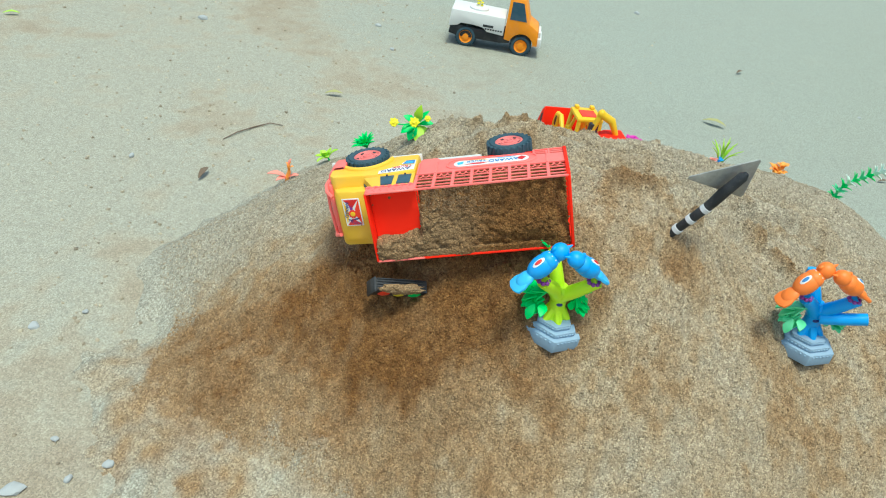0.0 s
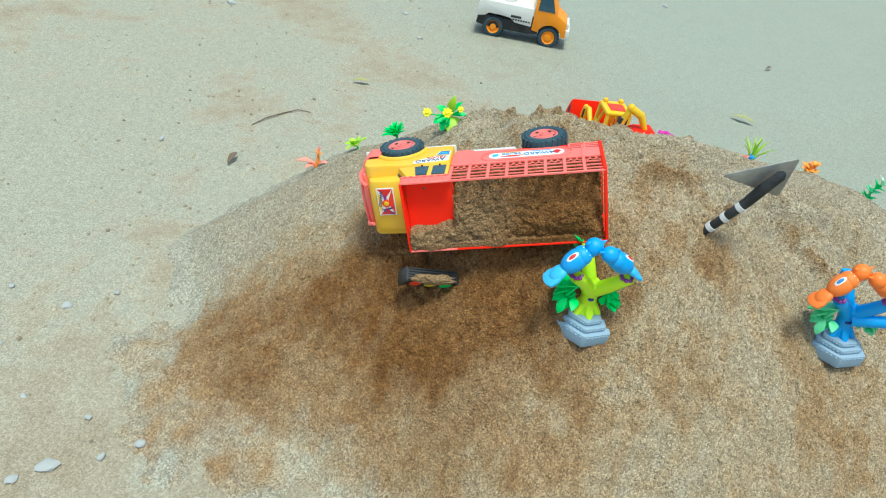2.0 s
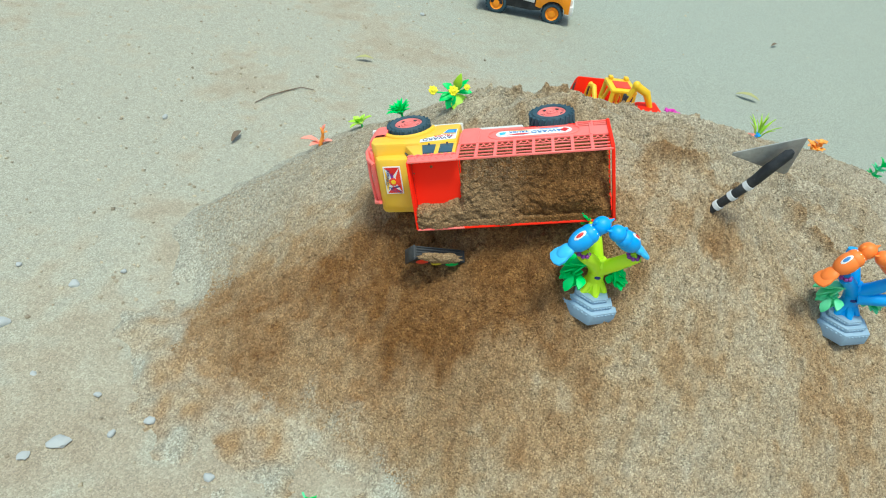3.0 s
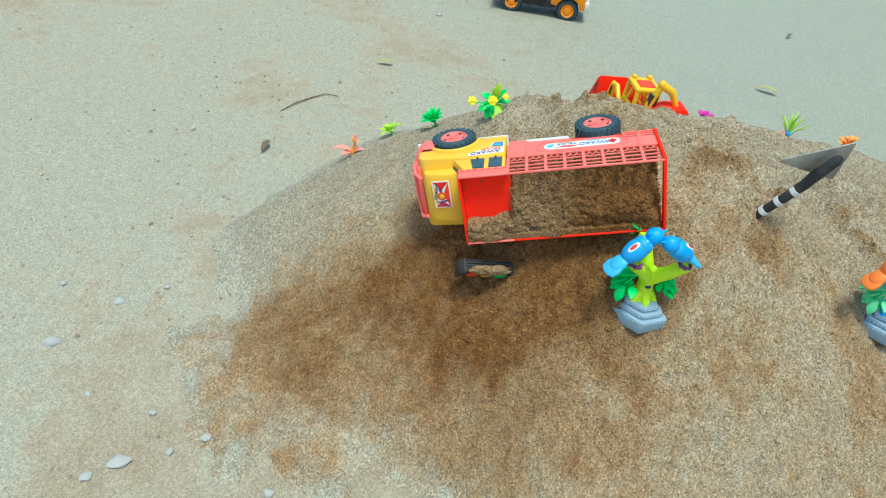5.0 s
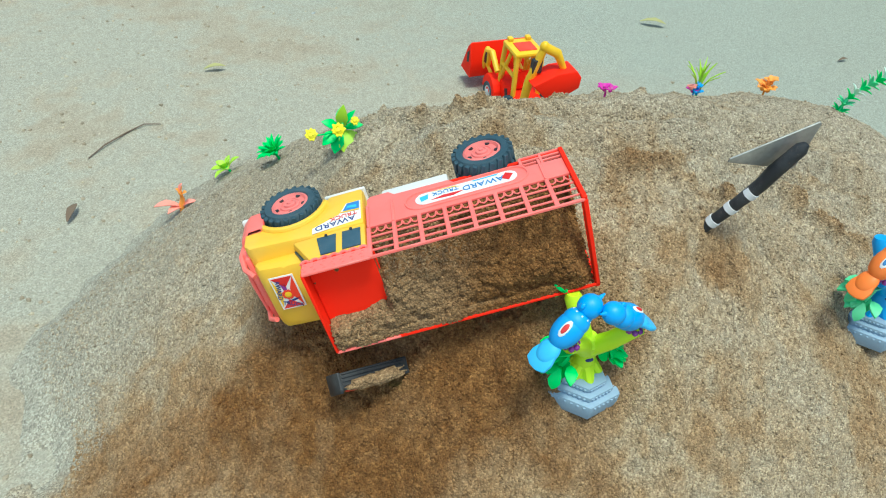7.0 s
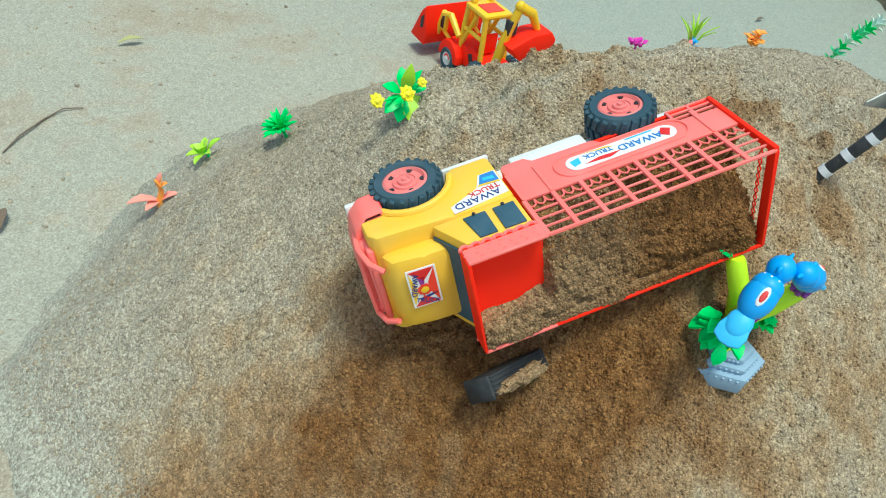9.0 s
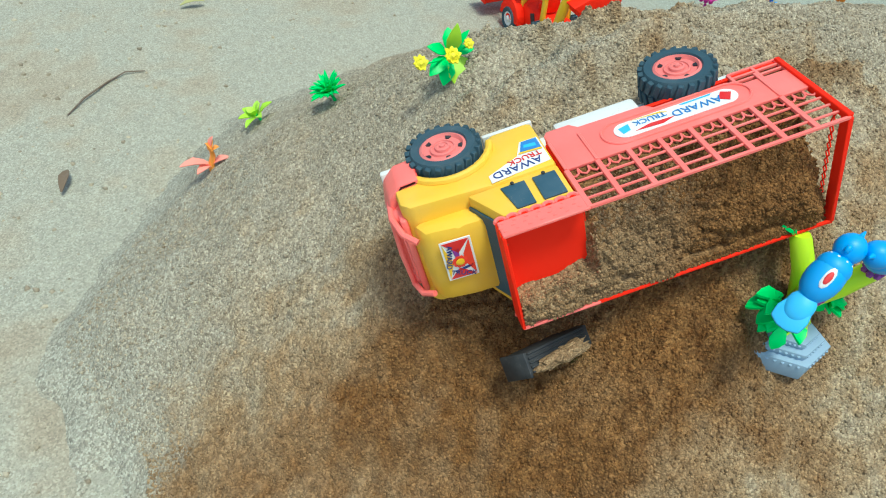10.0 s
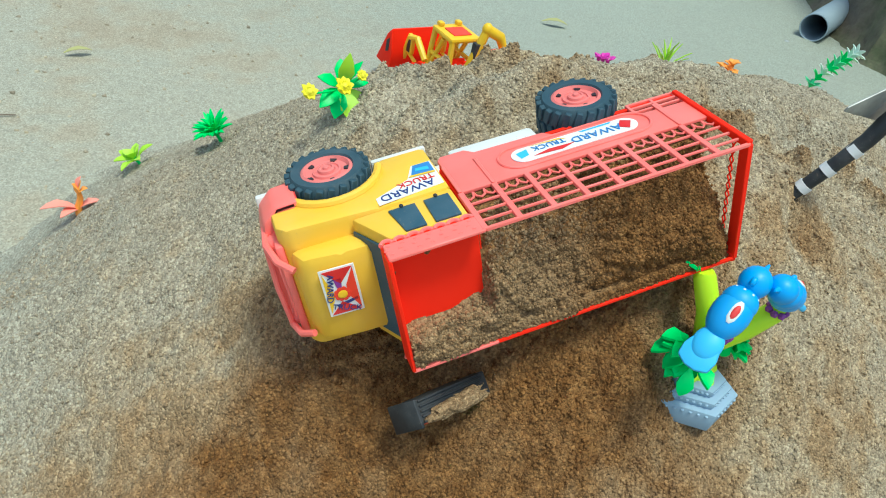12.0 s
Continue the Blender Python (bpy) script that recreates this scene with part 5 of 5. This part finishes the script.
    for s in (-1, 1):
        prism(bm, [(0.100, 0.026), (0.097, 0.060), (0.105, 0.096), (0.118, 0.084), (0.150, 0.028)], 0.003, Matrix.Translation((0, s * 0.0625 + 0.0015, 0)) @ Matrix.Rotation(radians(90), 4, "X"), 0.0006)
    bk = part("front_bucket", bm, RED, ld, "wide red front bucket")
    bm = bmesh.new()
    prism(bm, [(0.108, 0.056), (0.118, 0.052), (0.118, 0.072), (0.108, 0.080)], 0.0005, Matrix.Translation((0, 0.0648, 0)) @ Matrix.Rotation(radians(90), 4, "X"))
    part("sticker", bm, BLACK, bk)
    # backhoe: boom, dipper, bucket, stabilisers
    bm = bmesh.new()
    tube(bm, [(-0.066, 0.020, 0.050), (-0.083, 0.023, 0.105), (-0.086, 0.003, 0.168)], [0.008, 0.0085, 0.007], 10)
    tube(bm, [(-0.086, 0.004, 0.170), (-0.091, -0.022, 0.158), (-0.093, -0.040, 0.126)], [0.0085, 0.0085, 0.0055], 10)
    blob(bm, (-0.086, 0.003, 0.170), (0.009, 0.009, 0.010), None, 2)
    boom = part("boom", bm, BRIGHT_YELLOW, ld, "yellow digging arm")
    bm = bmesh.new()
    box(bm, (-0.012, -0.0092, -0.006), (0.012, 0.0092, 0.006), 0.001, 1, Matrix.Translation((-0.085, 0.013, 0.136)) @ Matrix.Rotation(radians(-90), 4, "Y"))
    part("sticker", bm, BLACK, boom, "black sticker with yellow letters")
    bm = bmesh.new()
    prism(bm, [(-0.028, 0.112), (0.018, 0.130), (0.056, 0.132), (0.068, 0.118), (0.066, 0.098), (0.040, 0.086), (0.002, 0.084)], 0.044, Matrix(((0, 0, -1, -0.070), (-1, 0, 0, 0), (0, 1, 0, 0), (0, 0, 0, 1))), 0.003)
    part("digging_bucket", bm, RED, ld, "red digging bucket")
    for s in (-1, 1):
        bm = bmesh.new()
        tube(bm, [(-0.070, s * 0.028, 0.046), (-0.078, s * 0.040, 0.052), (-0.082, s * 0.046, 0.004)], [0.0045, 0.0055, 0.005], 8)
        box(bm, (-0.090, s * 0.046 - 0.009, 0.0), (-0.072, s * 0.046 + 0.009, 0.006), 0.0015)
        st = part("stabiliser", bm, BRIGHT_YELLOW, ld, "yellow stabiliser leg")
        bm = bmesh.new()
        box(bm, (-0.0875, s * 0.0512 - 0.0008, 0.012), (-0.0775, s * 0.0512 + 0.0008, 0.036), 0.0003, 1)
        part("sticker", bm, BLACK, st)
    return ld


build_loader(pose(0.265, 1.495, 0.0, 0, 0, 97) @ Matrix.Diagonal((1, 1, 1.05, 1)))


# ---- white and orange toy lorry on the yard ----
def build_crane_truck(m):
    """x forward; the rear wheel's foot on the near side is the origin."""
    tk = thing("toy_utility_truck", m, "white and orange plastic toy lorry standing on the yard", "toy truck")
    bm = bmesh.new()
    prism(bm, [(-0.062, 0.040), (-0.058, 0.074), (0.150, 0.066), (0.154, 0.040), (0.120, 0.034), (-0.03, 0.034)], 0.100, Matrix.Translation((0, 0.108, 0)) @ Matrix.Rotation(radians(90), 4, "X"), 0.003)
    part("chassis", bm, BLACK, tk, "black skirt and chassis")
    bm = bmesh.new()
    prism(bm, [(-0.064, 0.066), (-0.060, 0.126), (0.128, 0.124), (0.128, 0.062), (0.070, 0.066), (0.055, 0.078), (0.022, 0.082), (-0.022, 0.082), (-0.034, 0.072)], 0.112, Matrix.Translation((0, 0.114, 0)) @ Matrix.Rotation(radians(90), 4, "X"), 0.003)
    bed = part("bed", bm, WHITE, tk, "white flat bed")
    bm = bmesh.new()
    for k in range(7):
        box(bm, (0.062 + 0.009 * k, 0.0005, 0.074), (0.068 + 0.009 * k, 0.0022, 0.079), 0.0004, 1)
    box(bm, (0.054, 0.0005, 0.083), (0.090, 0.0022, 0.091), 0.0006, 1)
    part("trim_stripe", bm, BLACK, bed)
    bm = bmesh.new()
    lathe(bm, [(0.034, 0.0), (0.034, 0.006), (0.028, 0.010), (0.010, 0.012), (0.01, 0.012)], Matrix.Translation((0.030, 0.058, 0.125)), 24)
    turntable = part("turntable", bm, WHITE, tk)
    bm = bmesh.new()
    for k in range(6):
        blob(bm, (0.030 + 0.008 * math.cos(k * 2), 0.050 + 0.008 * math.sin(k * 2), 0.140 + 0.003 * k), (0.006, 0.006, 0.004), None, 1)
    part("ornament", bm, FLOWER_YELLOW, turntable, "small yellow piece")
    bm = bmesh.new()
    cab = [(0.132, 0.052), (0.132, 0.196), (0.184, 0.196), (0.212, 0.118), (0.246, 0.098), (0.250, 0.046), (0.235, 0.046)] + [(0.194 + 0.043 * math.cos(a), 0.036 + 0.044 * math.sin(a)) for a in np.linspace(0.25, math.pi - 0.3, 9)]
    prism(bm, cab, 0.114, Matrix.Translation((0, 0.115, 0)) @ Matrix.Rotation(radians(90), 4, "X"), 0.003)
    cb = part("cab", bm, CAR_ORANGE, tk, "bright orange cab")
    bm = bmesh.new()
    prism(bm, [(0.142, 0.124), (0.142, 0.184), (0.180, 0.184), (0.200, 0.124)], 0.002, Matrix.Translation((0, 0.0018, 0)) @ Matrix.Rotation(radians(90), 4, "X"))
    part("side_window", bm, WINDOW, cb)
    bm = bmesh.new()
    box(bm, (0.247, 0.008, 0.040), (0.262, 0.108, 0.072), 0.004)
    box(bm, (0.247, 0.020, 0.072), (0.256, 0.096, 0.092), 0.003)
    part("bumper", bm, WHITE, tk, "white bumper")
    for x in (0.0, 0.194):
        for y, s in ((0.012, -1), (0.102, 1)):
            r = 0.036
            mm = Matrix.Translation((x, y - s * -0.004, r)) @ Matrix.Rotation(radians(-90 * s), 4, "X")
            bm = bmesh.new()
            lathe(bm, [(r * 0.58, -0.014), (r * 0.6, -0.003), (r * 0.72, 0.002), (r * 0.92, 0.0), (r, -0.006), (r, -0.020), (r * 0.85, -0.026), (r * 0.3, -0.026)], mm, 32)
            for k in range(20):
                box(bm, (-0.001, -0.0028, -0.020), (0.0024, 0.0028, -0.005), 0, 1, mm @ Matrix.Rotation(2 * math.pi * k / 20, 4, "Z") @ Matrix.Translation((r, 0, 0)))
            tyre = part("wheel", bm, RUBBER, tk, "black treaded tyre")
            bm = bmesh.new()
            lathe(bm, [(r * 0.64, -0.004), (r * 0.62, 0.001), (r * 0.48, -0.004), (r * 0.30, -0.003), (r * 0.28, 0.001), (r * 0.02, 0.0015)], mm, 28)
            part("hub", bm, CAR_ORANGE, tyre, "bright orange hub")
    return tk


build_crane_truck(pose(0.022, 2.196, 0.0, 0, 0, -7.5) @ Matrix.Diagonal((0.885, 0.885, 0.885, 1)))


# ---- pipe and mossy wall at the yard's edge ----
def build_pipe():
    a, d = Vector((1.512, 1.760, 0.036)), Vector((0.90, 0.43, 0.02)).normalized()
    bm = bmesh.new()
    m = Matrix.Translation(a) @ d.to_track_quat("Z", "Y").to_matrix().to_4x4()
    R, r, L, n = 0.038, 0.0345, 0.5, 40
    rings = []
    for rad, h in ((r, L), (r, 0.001), (r + 0.001, 0), (R - 0.001, 0), (R, 0.001), (R, L)):
        rings.append([bm.verts.new(m @ Vector((rad * math.cos(2 * math.pi * k / n), rad * math.sin(2 * math.pi * k / n), h))) for k in range(n)])
    for p, q in zip(rings, rings[1:] + rings[:1]):
        for k in range(n):
            bm.faces.new((p[k], q[k], q[(k + 1) % n], p[(k + 1) % n]))
    bmesh.ops.recalc_face_normals(bm, faces=bm.faces)
    ob = new("drain_pipe", mesh_of("drain_pipe", bm, PVC))
    tagged(ob, "grey plastic drain pipe coming out of a mossy wall", "pipe")


build_pipe()


def build_wall():
    bm = bmesh.new()
    foot = [(1.80, -3.0), (1.66, 0.4), (1.60, 1.36), (1.60, 1.62), (1.68, 1.76), (1.78, 1.95), (1.98, 2.2), (2.4, 2.5), (6.0, 4.2)]
    pts = []
    for (ax, ay), (bx, by) in zip(foot, foot[1:]):
        k = max(2, int(math.hypot(bx - ax, by - ay) / 0.025))
        pts += [(ax + (bx - ax) * i / k, ay + (by - ay) * i / k) for i in range(k)]
    heights = [-0.02] + list(np.arange(0.0, 0.7, 0.025)) + [0.72]
    grid = []
    for z in heights:
        row = []
        for x, y in pts:
            p = Vector((x, y, z))
            q = 0.035 * noise.fractal(p * 7, 0.8, 2.0, 4) - 0.05 * math.exp(-z / 0.05) + 0.10 * z
            row.append(bm.verts.new((x + q, y + q * 0.3, z)))
        grid.append(row)
    for a, b in zip(grid, grid[1:]):
        for k in range(len(pts) - 1):
            bm.faces.new((a[k + 1], a[k], b[k], b[k + 1]))
    top = grid[-1]
    back = [bm.verts.new((v.co.x + 0.25, v.co.y - 0.12, v.co.z)) for v in top]
    low = [bm.verts.new((v.co.x, v.co.y, -0.02)) for v in back]
    for a, b in ((top, back), (back, low)):
        for k in range(len(pts) - 1):
            bm.faces.new((a[k + 1], a[k], b[k], b[k + 1]))
    ob = new("wall_east", mesh_of("wall_east", bm, MOSS))
    tagged(ob, "rough mossy brown and green retaining wall", "wall", kind="structure")


build_wall()


# ---- stones, twig, leaves ----
def build_stone(x, y, s, seed, z=None):
    bm = bmesh.new()
    r = random.Random(seed)
    s *= 0.5
    blob(bm, (0, 0, 0), (s * r.uniform(0.9, 1.4), s * r.uniform(0.7, 1.0), s * r.uniform(0.5, 0.75)), None, 2)
    for v in bm.verts:
        v.co *= 1 + 0.40 * noise.noise(v.co / s * 1.1 + Vector((seed, 0, 0))) + 0.25 * noise.noise(v.co / s * 2.6)
    ob = new("stone", mesh_of("stone", bm, STONE))
    ob.matrix_world = pose(x, y, (s * 0.25 if z is None else z), 0, 0, r.uniform(0, 360))
    tagged(ob, "small angular grey stone lying on the earth", "stone", "loose stones")


for i, (x, y, s) in enumerate(((-0.641, 0.793, 0.015), (-0.546, 0.523, 0.018), (-0.453, 0.569, 0.013), (-0.491, 0.544, 0.011), (-0.758, 2.134, 0.022), (-0.195, 2.091, 0.014),
                               (-0.70, 0.70, 0.022), (-0.575, 0.50, 0.013), (0.718, 2.832, 0.022), (-0.679, 1.306, 0.012), (-0.36, 0.50, 0.012), (-0.585, 0.835, 0.008), (-0.62, 0.62, 0.009),
                               (-0.735, 0.82, 0.009), (-0.10, 1.98, 0.009), (-0.25, 2.28, 0.018), (1.25, 2.05, 0.011), (1.42, 1.75, 0.012), (-0.53, 0.60, 0.008))):
    build_stone(x, y, s, i + 1)

bm = bmesh.new()
tube(bm, [(-0.522, 1.418, 0.003), (-0.500, 1.452, 0.006), (-0.468, 1.490, 0.005), (-0.440, 1.514, 0.006), (-0.412, 1.516, 0.003)], [0.001, 0.0016, 0.0015, 0.0013, 0.0008], 6)
tagged(new("twig", mesh_of("twig", bm, TWIG)), "thin dry bent twig lying on the earth", "twig")


def build_dry_leaf(x, y, turn, s, mat):
    bm = bmesh.new()
    petal(bm, (-s, 0, 0.003), (s, 0, 0.004), s * 0.6, 0.12, 0.0008)
    ob = new("fallen_leaf", mesh_of("fallen_leaf", bm, mat))
    ob.matrix_world = pose(x, y, 0.004, 0, 0, turn)
    tagged(ob, "small dry fallen leaf on the bare earth", "leaf", "fallen leaves")


for x, y, a, s, mt in ((0.721, 1.849, -25, 0.032, DRYLEAF), (-0.523, 1.262, 80, 0.022, TWIG), (-0.320, 1.717, 10, 0.022, DRYLEAF), (0.95, 2.30, 40, 0.018, TWIG), (1.10, 1.62, 10, 0.014, TWIG), (-1.22, 1.96, 20, 0.02, LEAF)):
    build_dry_leaf(x, y, a, s, mt)


# ---- loose grains and gravel ----
def scatter(name, n, place, sizes, material, label, category, damp, seed):
    """Many small angular grains in one mesh."""
    r = np.random.default_rng(seed)
    phi = (1 + 5 ** 0.5) / 2
    octa = np.array([(1, 0, 0), (-1, 0, 0), (0, 1, 0), (0, -1, 0), (0, 0, 1), (0, 0, -1)], float)
    tri = np.array([(0, 2, 4), (2, 1, 4), (1, 3, 4), (3, 0, 4), (2, 0, 5), (1, 2, 5), (3, 1, 5), (0, 3, 5)])
    c = place(r, n)
    n = len(c)
    q = r.normal(size=(n, 4))
    q /= np.linalg.norm(q, axis=1)[:, None]
    w, x, y, z = q.T
    R = np.stack([1 - 2 * (y * y + z * z), 2 * (x * y - z * w), 2 * (x * z + y * w), 2 * (x * y + z * w), 1 - 2 * (x * x + z * z), 2 * (y * z - x * w),
                  2 * (x * z - y * w), 2 * (y * z + x * w), 1 - 2 * (x * x + y * y)], -1).reshape(n, 3, 3)
    s = sizes[0] * (sizes[1] / sizes[0]) ** (r.random(n) ** 2.2)
    shape = octa[None] * r.uniform(0.6, 1.25, (n, 6, 1)) * s[:, None, None]
    V = np.einsum("nij,nkj->nki", R, shape) + c[:, None, :]
    F = (tri[None] + 6 * np.arange(n)[:, None, None]).reshape(-1, 3)
    me = bpy.data.meshes.new(name)
    me.vertices.add(6 * n)
    me.vertices.foreach_set("co", V.astype(np.float32).ravel())
    me.loops.add(F.size)
    me.loops.foreach_set("vertex_index", F.astype(np.int32).ravel())
    me.polygons.add(len(F))
    me.polygons.foreach_set("loop_start", np.arange(0, F.size, 3, dtype=np.int32))
    me.update(calc_edges=True)
    me.shade_smooth()
    me.attributes.new("damp", "FLOAT", "POINT").data.foreach_set("value", np.repeat(damp(c[:, 0], c[:, 1]), 6).astype(np.float32))
    me.materials.append(material)
    return tagged(new(name, me), label, category, kind="stuff")


def on_slope(r, n):
    x, y = r.uniform(-0.58, 0.62, n * 3), r.uniform(0.42, 1.14, n * 3)
    keep = (r.random(n * 3) < 0.14 + 0.16 * heap_damp_and_hollows(x, y) + 0.65 * turned(x, y) + 0.5 * rut_clods(x, y)) & (heap_plain(x, y) > 0.026)
    x, y = x[keep][:n], y[keep][:n]
    z = heap(x, y) - sunk(heap_plain(x, y))
    return np.stack([x, y, z + 0.0003], -1)


def on_yard(r, n):
    x, y = r.normal(-0.45, 0.45, n), r.uniform(0.3, 2.6, n)
    return np.stack([x, y, ground_height(x, y) - 0.0004], -1)


scatter("loose_grains", 150000, on_slope, (0.0006, 0.0024), GRAIN, "coarse loose sand grains and crumbs on the heap", "sand", heap_damp_and_hollows, 3)


def on_load(r, n):
    pick = LOAD_TOP[r.integers(0, len(LOAD_TOP), n)] + np.stack([r.uniform(-0.001, 0.001, n), r.uniform(-0.001, 0.001, n), np.zeros(n)], -1)
    m = np.array(TRUCK)
    return pick @ m[:3, :3].T + m[:3, 3]


scatter("sand_crumbs", 16000, on_load, (0.0006, 0.0019), GRAIN, "moist brown crumbs on the sand in the lorry bed", "sand", lambda x, y: 0.70 + 0.35 * smooth01((x + 0.08) / 0.10), 6)
scatter("gravel", 4200, on_yard, (0.0010, 0.0055), GRAIN, "fine scattered gravel on the packed earth", "gravel", lambda x, y: 0 * x, 4)
